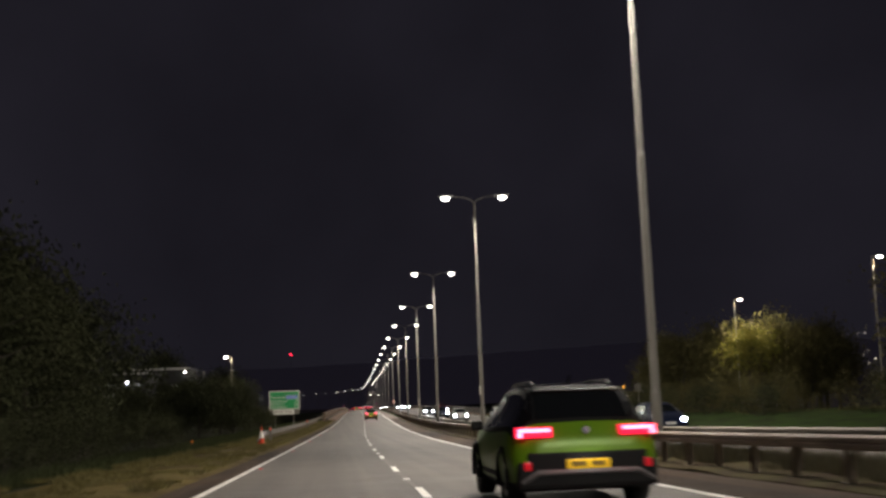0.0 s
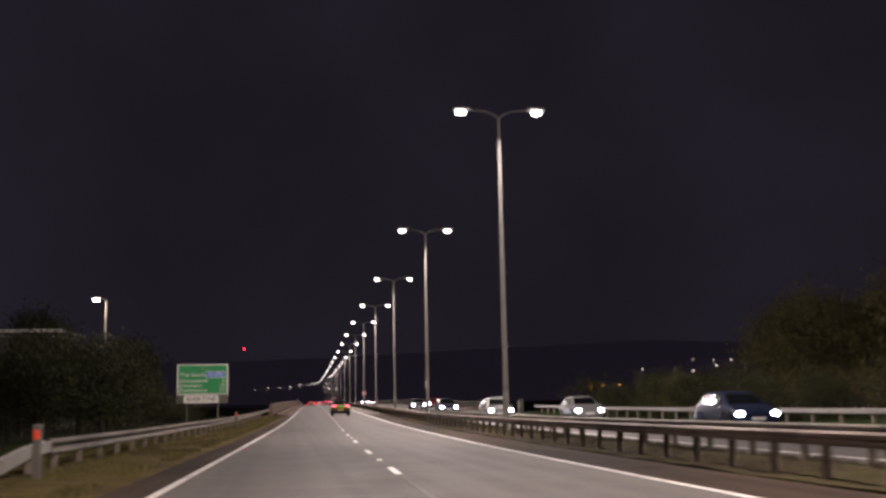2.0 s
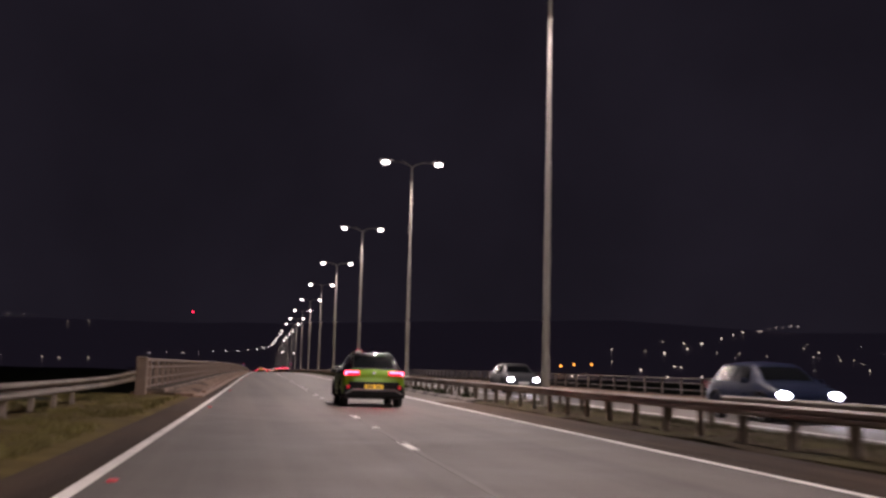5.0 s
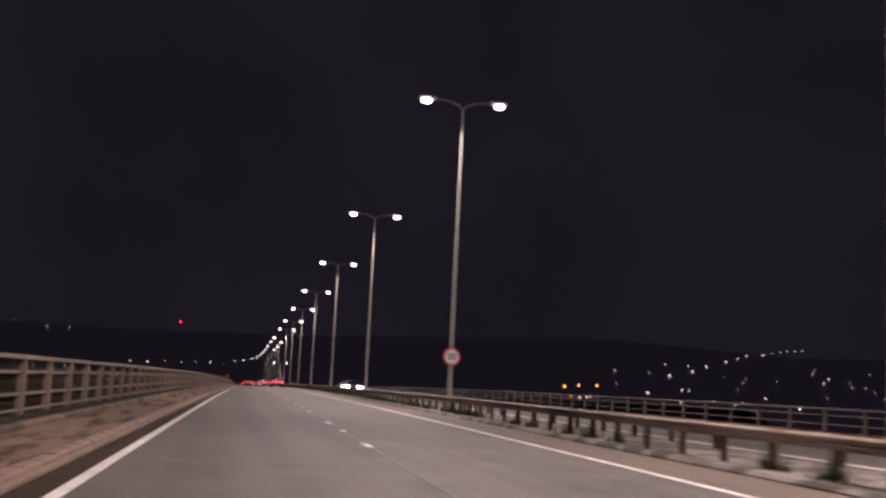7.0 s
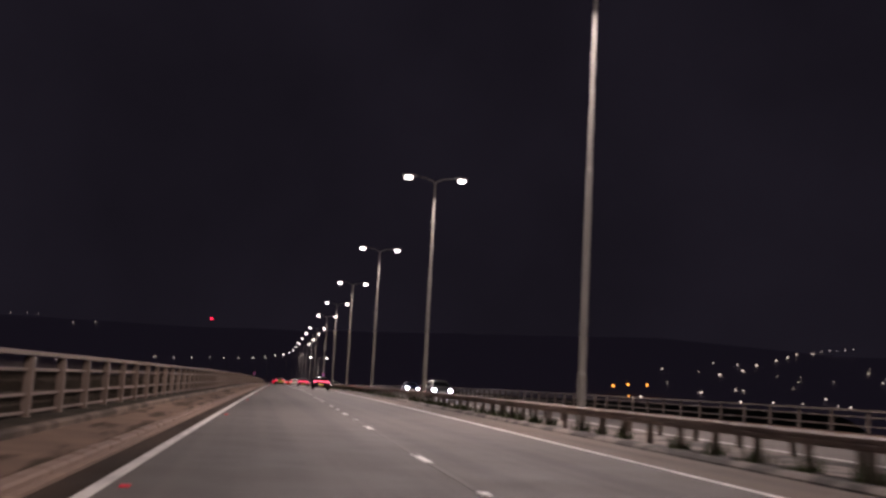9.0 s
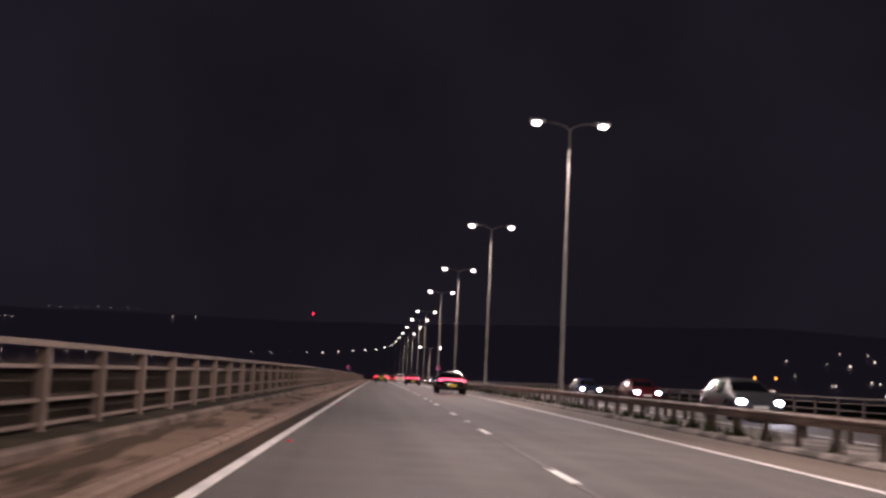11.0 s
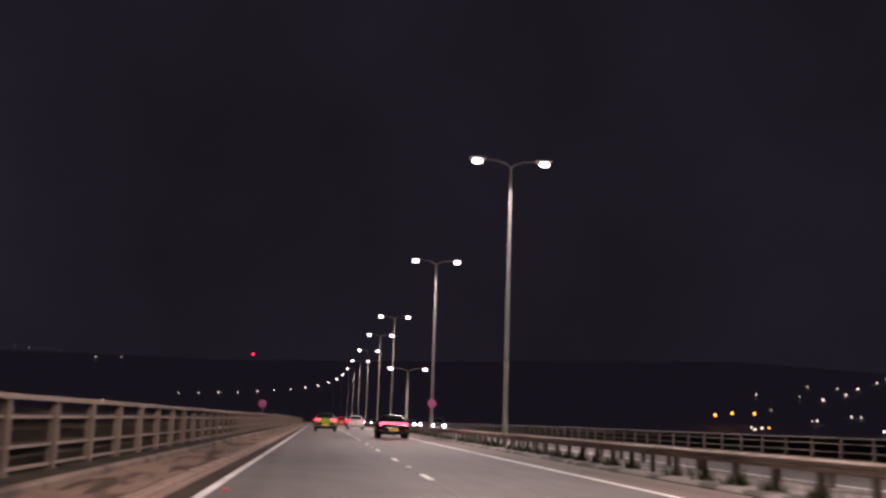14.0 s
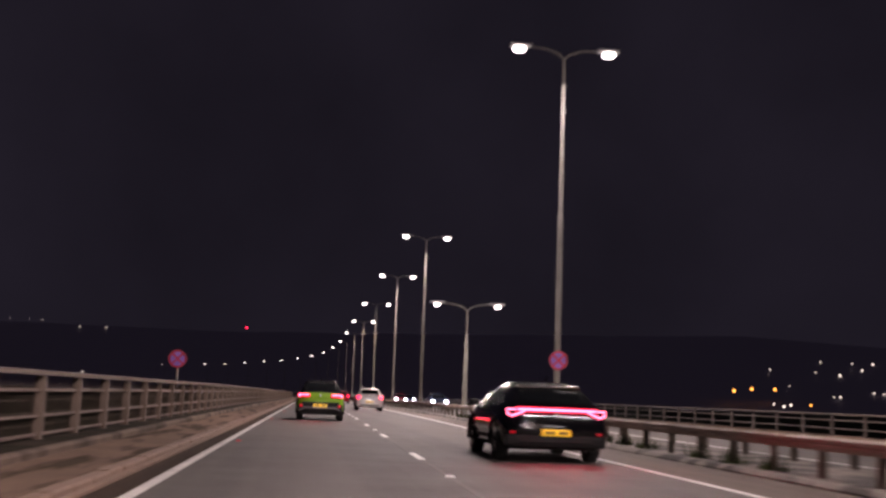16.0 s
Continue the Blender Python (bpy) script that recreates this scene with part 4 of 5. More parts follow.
def traffic_cone(s, u):
    e = hub("traffic_cone")
    bm = bmesh.new()
    tube(bm, [(0, 0, 0.04), (0, 0, 0.30)], [0.165, 0.125], 20)
    part("cone", bm, CONE_ORANGE, e, "orange plastic cone")
    bm = bmesh.new()
    tube(bm, [(0, 0, 0.72), (0, 0, 0.98)], [0.065, 0.03], 20)
    part("cone_tip", bm, CONE_ORANGE, e, "orange plastic tip")
    bm = bmesh.new()
    tube(bm, [(0, 0, 0.301), (0, 0, 0.719)], [0.128, 0.068], 20)
    part("sleeve", bm, SIGN_WHITE, e, "white reflective sleeve")
    bm = bmesh.new()
    box(bm, -0.22, -0.22, 0, 0.22, 0.22, 0.05, 0.015)
    part("base", bm, CONE_ORANGE, e)
    e.matrix_basis = stand(s, u, 0.06)
    return tagged(e, "orange and white traffic cone on the grass verge", "traffic cone")


traffic_cone(63.3, -2.35)


def marker_post(s, u):
    e = hub("marker_post")
    bm = bmesh.new()
    box(bm, -0.07, -0.04, 0, 0.07, 0.04, 0.95, 0.02)
    part("post", bm, SIGN_BACK, e, "slim grey plastic post")
    bm = bmesh.new()
    box(bm, -0.055, -0.048, 0.70, 0.055, -0.0405, 0.86, 0.003)
    part("reflector", bm, MARKER_RED, e, "red reflector")
    e.matrix_basis = stand(s, u, 0.02)
    return tagged(e, "slim verge marker post with a red reflector", "marker post", "verge marker posts")


for s in (70.6, 117.3):
    marker_post(s, -2.4)


def small_sign(s, u):
    """A small plate on a thin post, seen from behind."""
    e = hub("small_sign")
    bm = bmesh.new()
    tube(bm, [(0, 0, -0.3), (0, 0, 2.75)], [0.03, 0.03], 8)
    part("post", bm, GALV, e)
    bm = bmesh.new()
    box(bm, -0.24, 0.031, 2.15, 0.24, 0.045, 2.75, 0.004)
    part("plate", bm, SIGN_BACK, e, "grey back of a small plate")
    e.matrix_basis = stand(s, u, 0.25)
    return tagged(e, "small sign on a thin grey post, seen from behind", "road sign")


small_sign(82.0, 24.2)


def cabinet(s, u):
    """A roadside equipment cabinet with a door and a sloping lid."""
    e = hub("equipment_cabinet")
    bm = bmesh.new()
    box(bm, -0.22, -0.33, -0.6, 0.22, 0.33, 1.02, 0.012)
    body = part("body", bm, SIGN_BACK, e)
    bm = bmesh.new()
    box(bm, -0.25, -0.36, 1.021, 0.25, 0.36, 1.07, 0.015)
    part("lid", bm, SIGN_BACK, e)
    bm = bmesh.new()
    box(bm, -0.235, -0.28, 0.12, -0.2205, 0.28, 0.96, 0.004)
    door = part("door", bm, SIGN_BACK, e)
    bm = bmesh.new()
    box(bm, -0.25, 0.20, 0.50, -0.236, 0.23, 0.62, 0.003)
    part("handle", bm, GALV, door)
    e.matrix_basis = stand(s, u, 0.2)
    return tagged(e, "grey metal roadside cabinet behind the guard rail", "cabinet")


cabinet(161.5, 22.75)


# An orange reflector shaped as a small drum; its lens glow is added.
def verge_reflector(s, u):
    e = hub("warning_lamp")
    bm = bmesh.new()
    tube(bm, [(0, 0, 0), (0, 0, 0.16)], [0.10, 0.08], 14)
    part("base", bm, TRIM, e)
    bm = bmesh.new()
    tube(bm, [(0, 0, 0.161), (0, 0, 0.30), (0, 0, 0.34)], [0.09, 0.09, 0.05], 14)
    part("lens", bm, AMBER_RETURN, e, "amber lens")
    e.matrix_basis = stand(s, u, -0.32)
    return tagged(e, "small orange reflector in the rough grass, with an added glow", "warning lamp")


verge_reflector(82.4, -9.0)


# ---- trees, hedges and grass ----
def tree(seed, h, leaf, spread=0.42, low=0.25, count=1500, name="tree", stems=1):
    r = random.Random(seed)
    e = hub(name)
    bm = bmesh.new()
    bend = [(r.uniform(-.2, .2), r.uniform(-.2, .2)) for _ in range(5)]
    pts = [Vector((bend[i][0] * i * 0.4, bend[i][1] * i * 0.4, h * 0.2 * i * 0.95 - 0.4 * (i == 0))) for i in range(5)]
    if stems == 1:
        tube(bm, pts, [h * 0.022, h * 0.018, h * 0.013, h * 0.008, h * 0.003], 8)
    for i in range(stems if stems > 1 else 0):
        a = 6.283 * i / stems + r.uniform(-0.5, 0.5)
        lean = Vector((math.cos(a), math.sin(a), 0)) * h * 0.24
        tube(bm, [pts[0] + lean * 0.12, pts[1] + lean * 0.5, pts[3] + lean], [h * 0.012, h * 0.008, h * 0.002], 6)
    tips = []
    for i in range(16):
        k = r.uniform(low, 0.9)
        base = pts[0].lerp(pts[-1], k)
        a, reach = r.uniform(0, 6.283), h * spread * (1.1 - 0.75 * k) * r.uniform(0.6, 1.15)
        mid = base + Vector((math.cos(a), math.sin(a), 0.35)) * reach * 0.5
        end = base + Vector((math.cos(a), math.sin(a), r.uniform(0.25, 0.7))) * reach
        tube(bm, [base, mid, end], [h * 0.008, h * 0.005, h * 0.002], 5)
        tips += [mid, end, mid.lerp(end, 0.5), end + Vector((r.uniform(-.4, .4), r.uniform(-.4, .4), r.uniform(0, .5)))]
    part("trunk", bm, BARK, e, smooth=True)
    verts, faces = [], []
    for _ in range(count):
        t = r.choice(tips)
        g = h * 0.075
        c = t + Vector((r.gauss(0, g), r.gauss(0, g), r.gauss(0, g * 0.8)))
        q = Euler((r.uniform(0, 6.28), r.uniform(0, 6.28), r.uniform(0, 6.28))).to_matrix()
        k = r.uniform(0.06, 0.135) * (h / 8) ** 0.8
        n = len(verts)
        verts += [c + q @ Vector(p) * k for p in ((-1, 0, 0), (0, -0.55, 0.12), (1.1, 0, 0), (0, 0.55, 0.12))]
        faces.append((n, n + 1, n + 2, n + 3))
    me = bpy.data.meshes.new("crown")
    me.from_pydata([tuple(v) for v in verts], [], faces)
    me.materials.append(leaf)
    crown = new("crown", me)
    crown.parent = e
    return e


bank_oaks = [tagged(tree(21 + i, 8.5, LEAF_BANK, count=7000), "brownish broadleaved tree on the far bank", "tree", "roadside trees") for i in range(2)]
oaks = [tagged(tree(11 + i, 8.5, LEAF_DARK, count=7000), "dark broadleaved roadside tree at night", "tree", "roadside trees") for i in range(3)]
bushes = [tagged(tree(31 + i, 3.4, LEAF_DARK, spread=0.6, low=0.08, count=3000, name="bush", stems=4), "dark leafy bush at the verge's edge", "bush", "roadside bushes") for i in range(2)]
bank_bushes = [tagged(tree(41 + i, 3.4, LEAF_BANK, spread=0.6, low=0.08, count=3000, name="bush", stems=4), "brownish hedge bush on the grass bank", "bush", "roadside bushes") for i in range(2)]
rng = random.Random(9)
first = set()


def plant(kinds, s, u, size):
    k = rng.choice(kinds)
    if u < 0 and 76 < s < 116:
        return
    p = at(s, u)
    m = Matrix.Translation((p.x, p.y, p.z - 0.2 if abs(u - 10) < 22 else max(land(p.x, p.y), p.z - 1.2) - 0.1)) @ Matrix.Rotation(rng.uniform(0, 6.28), 4, "Z") @ Matrix.Scale(size, 4)
    if k.name not in first:
        first.add(k.name)
        k.matrix_basis = m
        return
    o = copy_thing(k, m)
    o.matrix_basis = m


for i in range(28):
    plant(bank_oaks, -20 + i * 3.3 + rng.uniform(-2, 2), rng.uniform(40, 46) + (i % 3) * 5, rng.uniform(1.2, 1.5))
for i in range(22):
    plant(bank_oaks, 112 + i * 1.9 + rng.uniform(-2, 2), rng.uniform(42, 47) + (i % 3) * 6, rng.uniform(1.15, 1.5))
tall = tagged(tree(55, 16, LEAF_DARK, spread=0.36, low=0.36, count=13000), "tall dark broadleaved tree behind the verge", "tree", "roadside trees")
for i, (s, u, size) in enumerate(((77, -17.5, 1.0), (68, -20, 1.1), (60, -15.5, 0.85), (52, -19, 1.0), (44, -15, 0.9), (36, -17, 1.0), (28, -14.5, 0.85), (20, -17, 1.0), (12, -14, 0.85), (84, -26, 1.0), (96, -32, 1.0))):
    big = copy_thing(tall, Matrix.Identity(4)) if i else tall
    p = at(s, u)
    big.matrix_basis = Matrix.Translation((p.x, p.y, p.z - 1.1)) @ Matrix.Rotation(s * 1.7, 4, "Z") @ Matrix.Scale(size, 4)
for i in range(24):
    plant(bushes, 8 + i * 2.7 + rng.uniform(-1, 1), rng.uniform(-10.5, -7.5), rng.uniform(0.6, 0.95))
for i in range(30):
    plant(oaks, -5 + i * 5.4 + rng.uniform(-2, 2), rng.uniform(-19, -13) - (i % 2) * 5, rng.uniform(0.7, 1.0))
for i in range(16):
    plant(oaks, 20 + i * 2.6 + rng.uniform(-1, 1), rng.uniform(-14, -10) - (i % 3) * 3, rng.uniform(0.85, 1.1))
for i in range(26):
    plant(bushes, -10 + i * 6.6 + rng.uniform(-2, 2), rng.uniform(-13, -8), rng.uniform(0.7, 1.1))
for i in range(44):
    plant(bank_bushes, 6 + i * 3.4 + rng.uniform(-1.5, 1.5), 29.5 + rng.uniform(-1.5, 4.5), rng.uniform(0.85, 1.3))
for i in range(18):
    plant(bushes, 104 + i * 2.8 + rng.uniform(-1, 1), rng.uniform(26, 34), rng.uniform(0.9, 1.25))
for i in range(20):
    plant(bushes, 0 + i * 8 + rng.uniform(-3, 3), rng.uniform(27, 33), rng.uniform(0.6, 1.1))
for s, u, size in ((112, -17, 1.1), (117, -21, 1.2), (121, -25, 1.3), (126, -18.5, 1.25), (131, -16.5, 1.1), (138, -15.5, 1.2), (128, -28, 1.4)):
    shrub = copy_thing(bushes[0], Matrix.Identity(4))
    p = at(s, u)
    shrub.matrix_basis = Matrix.Translation((p.x, p.y, p.z - 1.1)) @ Matrix.Rotation(s * 2.3, 4, "Z") @ Matrix.Scale(size * 1.3, 4)
for i, (s, u, size) in enumerate(((182, -20, 0.95), (168, -27, 0.9), (176, -29, 1.0))):
    big = copy_thing(tall, Matrix.Identity(4))
    p = at(s, u)
    big.matrix_basis = Matrix.Translation((p.x, p.y, land(p.x, p.y) - 0.3)) @ Matrix.Rotation(s * 1.3, 4, "Z") @ Matrix.Scale(size, 4)
for s, u, size in ((116.5, -9.9, 0.90), (117.4, -11.4, 1.0), (116.0, -13.4, 1.0), (118.0, -15.4, 0.95), (121.0, -8.6, 0.6)):
    screen = copy_thing(oaks[1], Matrix.Identity(4))
    p = at(s, u)
    screen.matrix_basis = Matrix.Translation((p.x, p.y, p.z - 0.8)) @ Matrix.Rotation(s * 3.1 + u, 4, "Z") @ Matrix.Scale(size, 4)
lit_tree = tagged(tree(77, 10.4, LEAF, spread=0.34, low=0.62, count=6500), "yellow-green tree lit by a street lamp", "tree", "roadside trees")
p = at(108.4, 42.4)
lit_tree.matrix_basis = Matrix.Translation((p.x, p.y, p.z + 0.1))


def grass(name, count, area, height, label, blade=None, gap=-0.08, fall=None):
    """Blades standing in tufts, one mesh."""
    r = random.Random(5)
    verts, faces = [], []
    s0, s1, u0, u1 = area
    while len(faces) < count:
        s, u = r.uniform(s0, s1), r.uniform(u0, u1)
        if noise.noise((s / 3, u / 1.2, 2.0)) < gap:
            continue
        c = at(s, u, fall(u) if fall else 0.02)
        for _ in range(5):
            a, hgt = r.uniform(0, 6.28), height * r.uniform(0.4, 1.2)
            d = Vector((math.cos(a), math.sin(a), 0))
            o = c + Vector((r.gauss(0, 0.06), r.gauss(0, 0.06), 0))
            n = len(verts)
            verts += [o - d * 0.012, o + d * 0.012, o + d * hgt * 0.35 + Vector((r.gauss(0, 0.05), r.gauss(0, 0.05), hgt))]
            faces.append((n, n + 1, n + 2))
    me = bpy.data.meshes.new(name)
    me.from_pydata([tuple(v) for v in verts], [], faces)
    me.materials.append(blade or GRASS_BLADE)
    return tagged(new(name, me), label, "grass", kind="stuff")


grass("verge_grass", 110000, (4, 165, -5.4, -1.05), 0.12, "thin dry grass on the verge")
grass("scrub_weeds", 90000, (0, 160, -11.0, -4.7), 0.42, "dark weeds between the verge and the trees", WEED, -0.35, lambda u: -0.06 + 0.072 * (u + 4.7) - 0.03)
grass("median_grass", 26000, (0, 44, 9.45, 11.3), 0.34, "rank brown grass between the guard rails", MEDIAN_BLADE, -0.3)
grass("median_grass", 50000, (44, 166, 9.45, 11.3), 0.13, "rank brown grass between the guard rails", MEDIAN_BLADE, -0.3)


# weeds rooted at the feet of the median posts on the bridge
weed_rng = random.Random(12)
verts, faces = [], []
for i in range(162, 330):
    if weed_rng.random() < 0.25:
        continue
    s = -109.4 + i * 1.72
    for _ in range(weed_rng.randint(25, 70)):
        o = at(s + weed_rng.gauss(0, 0.16), 9.12 + weed_rng.gauss(0, 0.11), 0.09)
        a, hgt = weed_rng.uniform(0, 6.28), weed_rng.uniform(0.08, 0.34)
        d = Vector((math.cos(a), math.sin(a), 0))
        n = len(verts)
        verts += [o - d * 0.02, o + d * 0.02, o + d * weed_rng.uniform(0, 0.12) + Vector((0, 0, hgt))]
        faces.append((n, n + 1, n + 2))
me = bpy.data.meshes.new("median_weeds")
me.from_pydata([tuple(v) for v in verts], [], faces)
me.materials.append(WEED)
tagged(new("median_weeds", me), "dark weeds growing along the bridge median", "weeds", kind="stuff")


# ---- houses beyond the verge ----
def house(s, u, width, depth, eaves, lamps, label):
    """A block with its front to the oncoming view, right front corner at s, u; lamps: x from that corner, height, watts."""
    e = hub("house")
    bm = bmesh.new()
    box(bm, -width, 0, -1.5, 0, depth, eaves, 0.03)
    part("wall", bm, HOUSE_WALL, e)
    bm = bmesh.new()
    box(bm, -width - 0.35, -0.35, eaves + 0.004, 0.35, depth + 0.35, eaves + 0.26, 0.03)
    roof = part("roof", bm, HOUSE_ROOF, e, "low roof with a pale fascia")
    bm = bmesh.new()
    box(bm, -width - 0.36, -0.40, eaves - 0.02, 0.36, -0.352, eaves + 0.24, 0.01)
    part("fascia", bm, SIGN_WHITE, roof, "pale fascia board")
    n = int(width / 3)
    for i in range(n):
        wx = -width * (i + 0.5) / n
        for wz in (1.0, 4.4):
            bm = bmesh.new()
            box(bm, wx - 0.62, -0.05, wz - 0.06, wx + 0.62, 0.03, wz + 1.36, 0.02)
            fr = part("window", bm, SIGN_WHITE, e)
            bm = bmesh.new()
            box(bm, wx - 0.52, -0.07, wz + 0.04, wx - 0.03, -0.052, wz + 1.26)
            part("pane", bm, WINDOW_DARK, fr)
            bm = bmesh.new()
            box(bm, wx + 0.03, -0.07, wz + 0.04, wx + 0.52, -0.052, wz + 1.26)
            part("pane", bm, WINDOW_DARK, fr)
    e.matrix_basis = stand(s, u, 0.0)
    for x, z, watts in lamps:
        bm = bmesh.new()
        box(bm, x - 0.14, -0.30, z - 0.08, x + 0.14, -0.002, z + 0.08, 0.03)
        fit = part("wall_lamp", bm, SIGN_BACK, e, "small flood lamp")
        bm = bmesh.new()
        box(bm, x - 0.10, -0.34, z - 0.07, x + 0.10, -0.305, z + 0.06, 0.015)
        part("lens", bm, LENS_FAR, fit, "glaring white lamp glass")
        lamp_light("wall_lamp_light", e.matrix_basis @ pose(x, -0.55, z, 35, 0, 0), watts, 0.25, (0.85, 0.93, 1.0))
    return tagged(e, label, "house", "houses beyond the verge")


house(149.5, -19.9, 13, 9, 7.8, [(-0.25, 3.9, 9), (-0.15, 7.45, 3)], "pale two-storey house with flood lamps on its corner")
house(135.5, -22.5, 9, 9, 6.9, [(-2.2, 5.95, 45)], "pale rendered house front lit by a wall lamp")


# ---- far lights ----
def ball(bm, c, r):
    bmesh.ops.create_icosphere(bm, subdivisions=2, radius=r, matrix=Matrix.Translation(c))


def far_lights(name, mat, places, label):
    bm = bmesh.new()
    for x, y, z, r in places:
        ball(bm, (x, y, land(x, y) + z), 0.8 * r)
    return tagged(finish(name, bm, mat), label, "town lights", kind="stuff")


FAR_WHITE = glowing("far_white_light", (1.0, 0.88, 0.72), 2.6)
rng = random.Random(21)
street = [(480 + 300 * k / 6 + rng.uniform(-5, 5), 1300 + 380 * k / 6, 2, rng.uniform(0.8, 1.2)) for k in range(7)]
street += [(790 + 15 * k, 1690 + 5 * k, 2 + 2.6 * k, rng.uniform(0.55, 0.8)) for k in range(6)]
scatter = []
for _ in range(46):
    y = rng.uniform(1090, 1500)
    scatter.append((y * rng.uniform(0.30, 0.72), y, rng.uniform(1, 4), rng.uniform(0.3, 0.75)))
floor_lights = [(rng.uniform(240, 480), rng.uniform(820, 1060), rng.uniform(2, 5), rng.uniform(0.4, 0.8)) for _ in range(12)]
far_lights("town_lights", FAR_WHITE, street + scatter + floor_lights, "scattered lights of a hillside town at night")
west = []
# a street along the brow of the hill, two lit houses below its end and three lower down
west += [(-238 - 13.5 * k + rng.uniform(-4, 4), 1512, rng.uniform(2, 5), rng.uniform(0.22, 0.45)) for k in range(8)]
west += [(-189, 1452, 3, 0.42), (-167, 1462, 3, 0.38)]
west += [(-322 - 7 * k, 1350 + 4 * k, 4, rng.uniform(0.28, 0.42)) for k in range(3)]
west += [(-118 - 23 * k + rng.uniform(-6, 6), 1110, 1.2, 0.42) for k in range(7)]
far_lights("hill_lights", FAR_WHITE, west, "scattered lights on a dark hill across the valley")
amber = [(288, 1075, 9, 1.2), (302, 1080, 10, 1.1), (320, 1085, 9, 1.1), (205, 800, 5, 0.45)]
far_lights("amber_lights", AMBER, amber, "row of amber yard lights in the valley")


def mast(x, y, top):
    e = hub("radio_mast")
    g = land(x, y)
    bm = bmesh.new()
    tube(bm, [(0, 0, 0), (0, 0, top - g)], [0.6, 0.2], 6)
    for k in range(12):
        z = (top - g) * (k + 0.5) / 12
        box(bm, -0.8, -0.1, z, 0.8, 0.1, z + 0.2)
    part("lattice", bm, SIGN_BACK, e)
    bm = bmesh.new()
    ball(bm, (0, 0, top - g + 1), 2.7)
    part("beacon", bm, RED_BEACON, e, "red warning light")
    e.matrix_basis = Matrix.Translation((x, y, g))
    return tagged(e, "distant slim radio mast with a red warning light", "mast")


mast(-150, 4000, 203)


# ---- barriers and parapets ----
OPEN_BOX = [(-0.05, 0.0), (0.05, 0.0), (0.075, 0.025), (0.075, 0.075), (0.064, 0.088), (0.064, 0.100), (0.075, 0.112), (0.075, 0.166), (0.042, 0.198), (-0.042, 0.198), (-0.075, 0.166), (-0.075, 0.112), (-0.064, 0.100), (-0.064, 0.088), (-0.075, 0.075), (-0.075, 0.025)]


def box_post(name, w, d, h, mat, parent):
    """A parapet upright: a stout box with a raised spine and a foot plate."""
    bm = bmesh.new()
    box(bm, -d / 2, -w / 2, 0, d / 2, w / 2, h, 0.012)
    box(bm, -d / 2 - 0.012, -w / 2 + 0.03, h * 0.15, d / 2 + 0.012, w / 2 - 0.03, h * 0.92)
    box(bm, -d / 2 - 0.02, -w / 2 - 0.03, 0, d / 2 + 0.02, w / 2 + 0.03, 0.015)
    return finish(name, bm, mat, parent)


W_BEAM = [(0.0, -0.06), (0.075, -0.035), (0.085, 0.0), (0.075, 0.04), (0.0, 0.075), (0.0, 0.125), (0.075, 0.16), (0.085, 0.20), (0.075, 0.235), (0.0, 0.26), (-0.012, 0.26), (-0.012, -0.06)]


def guard_rail(s0, s1, u, top, pitch, label, lift=0.05, rail_mat=None, singles=(0, 0), shape=OPEN_BOX):
    """A box-beam barrier: one rail on posts."""
    b = hub("guard_rail")
    prof = [(u + a, top - 0.20 + z) for a, z in shape]
    sweep("rail", prof, s0, s1, rail_mat or RAIL_DULL, b, step=5)
    bm = bmesh.new()
    box(bm, -0.05, -0.05, 0, 0.05, 0.05, top - 0.20 - lift)
    box(bm, -0.075, -0.06, top - 0.21 - lift, 0.075, 0.06, top - 0.19 - lift)
    box(bm, -0.09, -0.09, 0, 0.09, 0.09, 0.012)
    p = finish("post", bm, POST_DARK, b)
    p.matrix_basis = stand(s0 + 0.6, u, lift)
    n = int((s1 - s0 - 1.2) / pitch)
    rest = bmesh.new()
    for i in range(1, n):
        s = s0 + 0.6 + i * pitch
        if singles[0] <= s <= singles[1]:
            shared("post", p.data, b, stand(s, u, lift))
        else:
            box(rest, -0.05, -0.05, 0, 0.05, 0.05, top - 0.19 - lift, m=stand(s, u, lift))
    if rest.verts:
        tagged(finish("post_row", rest, POST_DARK, b), kind="stuff")
    else:
        rest.free()
    return tagged(b, label, "guard rail", "road barriers")


guard_rail(-110, 1080, 9.15, 0.695, 1.72, "rust-brown steel box-beam guard rail along the median", 0.06, singles=(-20, 440))
guard_rail(-110, 150, 10.95, 0.72, 2.4, "pale steel guard rail facing the oncoming lanes", 0.06, RAIL_PALE, singles=(-20, 150))
guard_rail(150.1, 1080, 10.95, 0.56, 2.4, "dull steel guard rail facing the oncoming lanes", 0.06, RAIL_DULL, singles=(150, 440))
verge_rail = guard_rail(74, 161, -3.0, 0.60, 2.4, "dull grey-brown corrugated guard rail on the grass verge", 0.03, RAIL_BROWN, singles=(74, 164), shape=W_BEAM)
bm = bmesh.new()
rows = []
for i in range(9):
    k = i / 8
    rows.append([bm.verts.new(at(161 + 3.5 * k, -3.0 + 0.52 * k * k + a, 0.40 + 0.16 * k * k + z)) for a, z in W_BEAM])
for r, q in zip(rows, rows[1:]):
    for j in range(12):
        bm.faces.new((r[j], r[(j + 1) % 12], q[(j + 1) % 12], q[j]))
bm.faces.new(rows[0][::-1])
bm.faces.new(rows[-1])
bmesh.ops.recalc_face_normals(bm, faces=bm.faces)
finish("end_rail", bm, RAIL_BROWN, verge_rail)
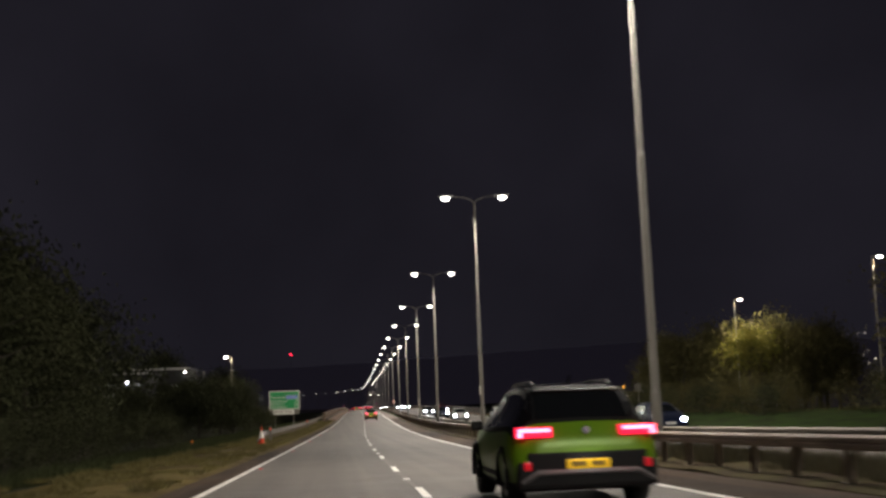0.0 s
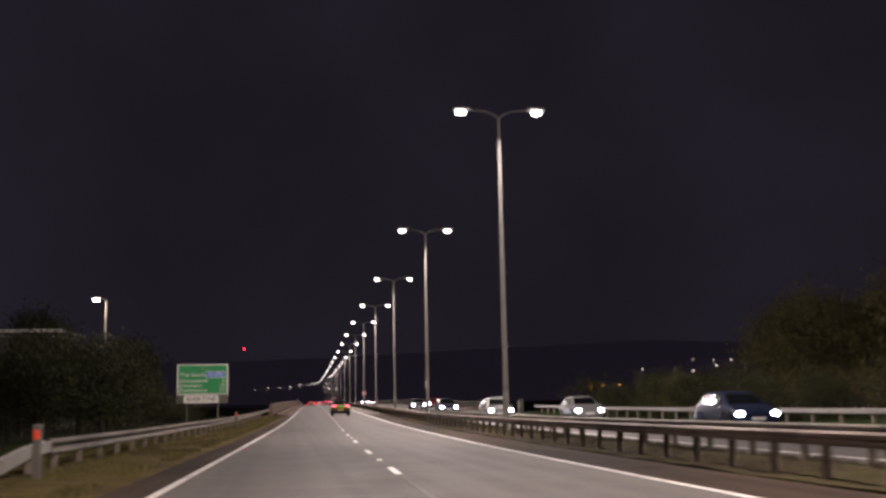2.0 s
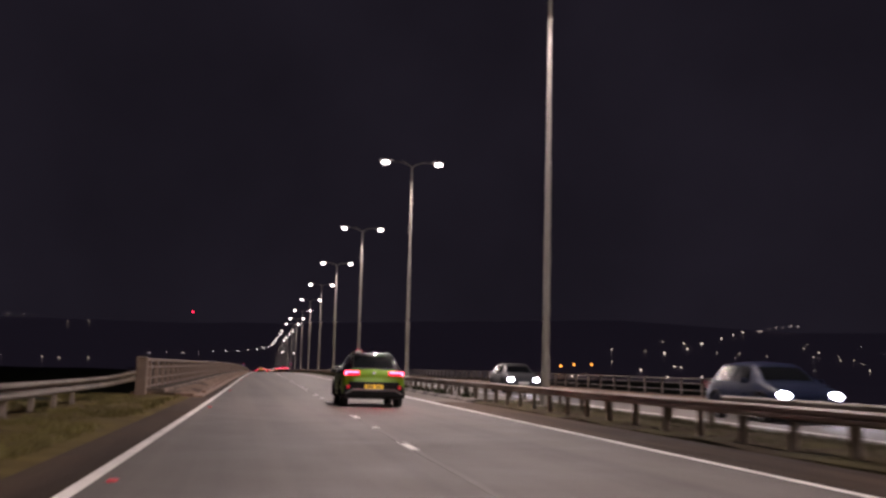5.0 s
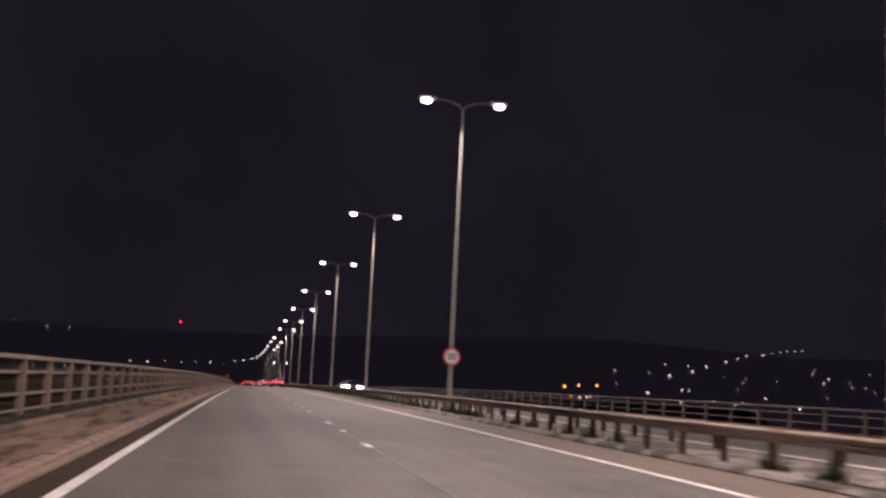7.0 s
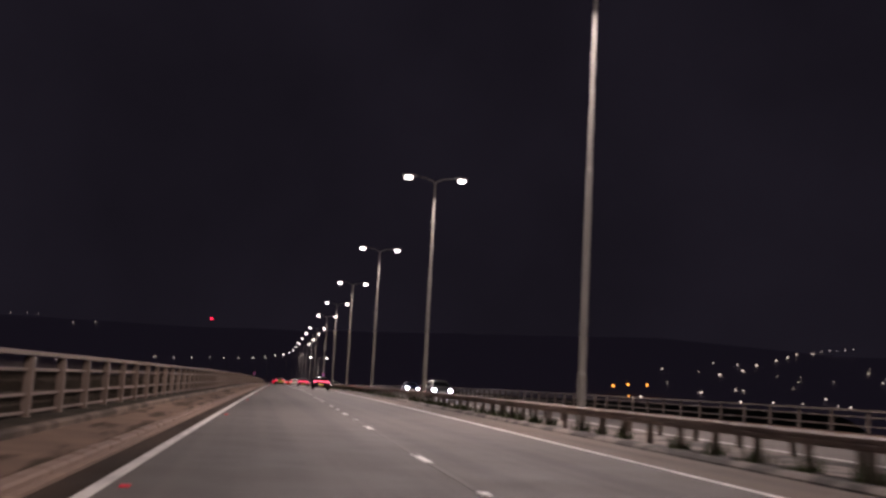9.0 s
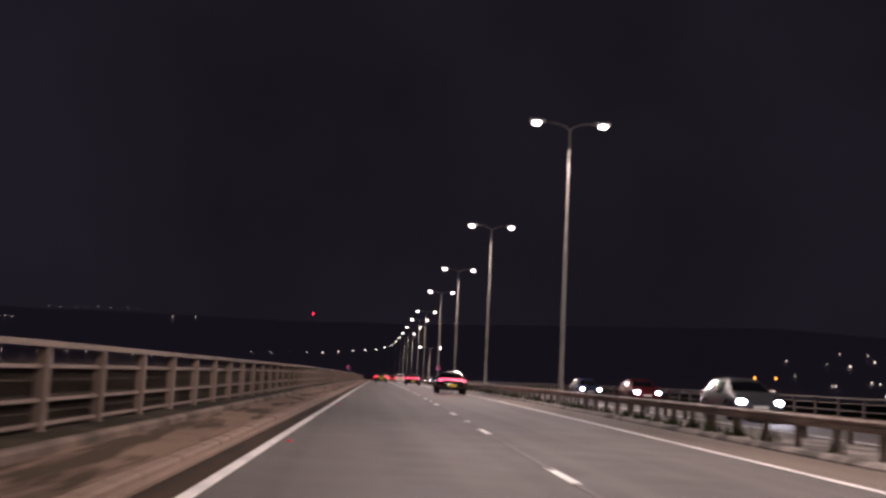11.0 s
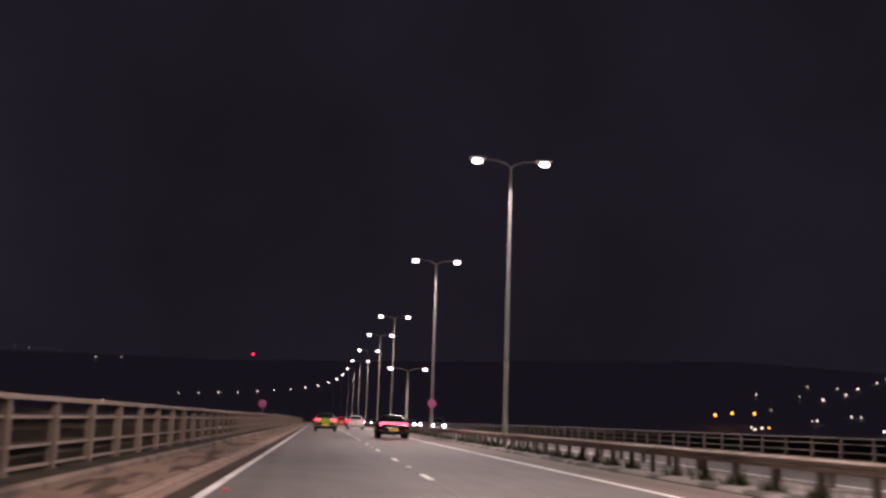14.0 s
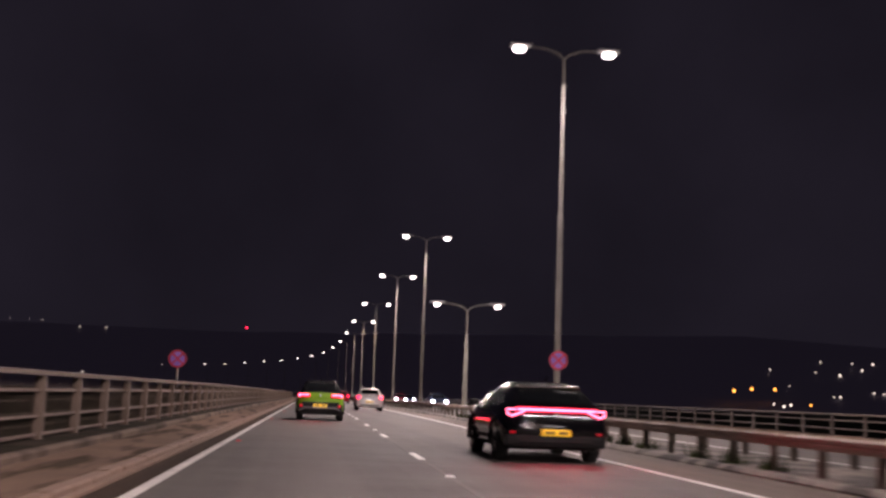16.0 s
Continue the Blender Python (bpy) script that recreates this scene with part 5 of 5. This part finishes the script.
guard_rail(71, 149, 21.7, 0.80, 2.4, "pale steel guard rail beside the grass bank", 0.10, GALV, singles=(71, 149))


def ramp_end(s, u, top, label):
    b = hub("rail_ramp")
    bm = bmesh.new()
    pts = [at(s, u, top - 0.1), at(s - 1.5, u, top - 0.16), at(s - 3.5, u, 0.28), at(s - 5.0, u, 0.10)]
    for a, c in zip(pts, pts[1:]):
        d = c - a
        m = Matrix.Translation(a) @ d.to_track_quat("Y", "Z").to_matrix().to_4x4()
        box(bm, -0.07, 0, -0.09, 0.07, d.length, 0.09, 0.02, m)
    finish("ramped_rail", bm, GALV, b)
    bm = bmesh.new()
    box(bm, -0.07, -0.05, 0, 0.07, 0.05, 0.42, 0, stand(s - 1.4, u, 0.06))
    finish("post", bm, POST_DARK, b)
    return tagged(b, label, "rail end", "rail ends")


ramp_end(71, 21.7, 0.80, "pale ramped end of the guard rail by the grass bank")
ramp_end(74, -3.0, 0.62, "grey ramped end of the verge guard rail")


def infill_mesh(bm, length, z0, z1, m=None):
    """Welded wire mesh in the y-z plane: close uprights and a few cross wires."""
    m = m or Matrix.Identity(4)
    r = 0.0028
    n = int(length / 0.075)
    for i in range(1, n):
        y = length * i / n
        ring = [(r, y - r), (r, y + r), (-r, y)]
        lo = [bm.verts.new(m @ Vector((a, b, z0))) for a, b in ring]
        hi = [bm.verts.new(m @ Vector((a, b, z1))) for a, b in ring]
        for j in range(3):
            bm.faces.new((lo[j], lo[(j + 1) % 3], hi[(j + 1) % 3], hi[j]))
    for k in range(1, 5):
        z = z0 + (z1 - z0) * k / 5
        box(bm, -r, 0, z - r, r, length, z + r, m=m)


def parapet(s0, s1, u, base, top, rails, pitch, label, singles, depth=0.13, mat=None, first=0.5, mesh_to=0):
    """A bridge parapet: box posts with a flat top rail, tubular rails between and wire mesh behind them."""
    b = hub("bridge_parapet")
    mat = mat or PARAPET
    sweep("top_rail", rect(u - 0.085, top - 0.065, u + 0.085, top), s0, s1, mat, b, step=5)
    for z in rails:
        sweep("rail", rect(u - 0.02, z - 0.021, u + 0.025, z + 0.021), s0, s1, mat, b, step=5)
    p = box_post("post", 0.13, depth, top - 0.075 - base, mat, b)
    p.matrix_basis = stand(s0 + first, u + 0.01, base)
    rest, far_mesh, panel = bmesh.new(), bmesh.new(), None
    for i in range(1, int((s1 - s0 - 1) / pitch)):
        s = s0 + first + i * pitch
        if s < mesh_to:
            turn = stand(s - pitch + 0.05, u - 0.03, 0)
            if s > singles[1]:
                infill_mesh(far_mesh, pitch - 0.10, base + 0.04, top - 0.075, turn)
            elif panel:
                shared("mesh_panel", panel.data, b, turn)
            else:
                bm = bmesh.new()
                infill_mesh(bm, pitch - 0.10, base + 0.04, top - 0.075)
                panel = finish("mesh_panel", bm, INFILL, b, "dull welded wire mesh between the posts")
                panel.matrix_basis = turn
        if singles[0] <= s <= singles[1]:
            shared("post", p.data, b, stand(s, u + 0.01, base))
        else:
            box(rest, -depth / 2, -0.05, 0, depth / 2, 0.05, top - 0.075 - base, m=stand(s, u + 0.01, base))
    tagged(finish("post_row", rest, mat, b), kind="stuff")
    if far_mesh.verts:
        tagged(finish("mesh_row", far_mesh, INFILL, b), kind="stuff")
    else:
        far_mesh.free()
    return tagged(b, label, "parapet", "bridge parapets")


parapet(165.32, 1080, -2.28, 0.225, 1.235, (0.95, 0.575, 0.305), 2.513, "grey-brown steel bridge parapet with four rails and wire mesh", (167, 470), first=1.62, mesh_to=760)
parapet(169.2, 1080, 21.9, 0.15, 1.0, (0.74, 0.42), 2.6, "grey steel bridge parapet beyond the oncoming lanes", (170, 470), 0.10, PARAPET_FAR)

# the solid end blocks where the parapets begin
for s, u, z in ((164.4, -2.28, 1.28), (168.6, 21.9, 1.03)):
    bm = bmesh.new()
    box(bm, -0.16, 0, -0.3, 0.16, 0.55, z, 0.03)
    ob = finish("parapet_end_block", bm, CONCRETE)
    ob.matrix_basis = stand(s, u, 0.0)
    tagged(ob, "squat concrete block at the start of the parapet", "end block", "parapet end blocks")

# kerb stones along the bridge edge strip
kerb = tagged(sweep("kerb", [(-0.72, -0.3), (-0.41, -0.3), (-0.41, 0.035), (-0.72, 0.045)], BRIDGE_0, 1085, KERB, step=8),
              "row of pale concrete kerb stones", "kerb", kind="structure")
bm = bmesh.new()
q = [(-0.99, 0.0), (-0.825, 0.0), (-0.825, 0.085), (-0.85, 0.108), (-0.99, 0.112)]
rows = [[bm.verts.new((a + 0.855, y, c)) for a, c in q] for y in (0.006, 0.909)]
for j in range(5):
    bm.faces.new((rows[0][j], rows[0][(j + 1) % 5], rows[1][(j + 1) % 5], rows[1][j]))
bm.faces.new(rows[0][::-1])
bm.faces.new(rows[1])
bmesh.ops.recalc_face_normals(bm, faces=bm.faces)
stone = finish("kerb_stone", bm, KERB, kerb)
stone.matrix_basis = stand(170, -0.53, 0.0)
rng = random.Random(4)
for i in range(1, 295):
    shared("kerb_stone", stone.data, kerb, stand(170 + i * 0.915, -0.53 + rng.uniform(-0.006, 0.006), rng.uniform(-0.006, 0.004)))
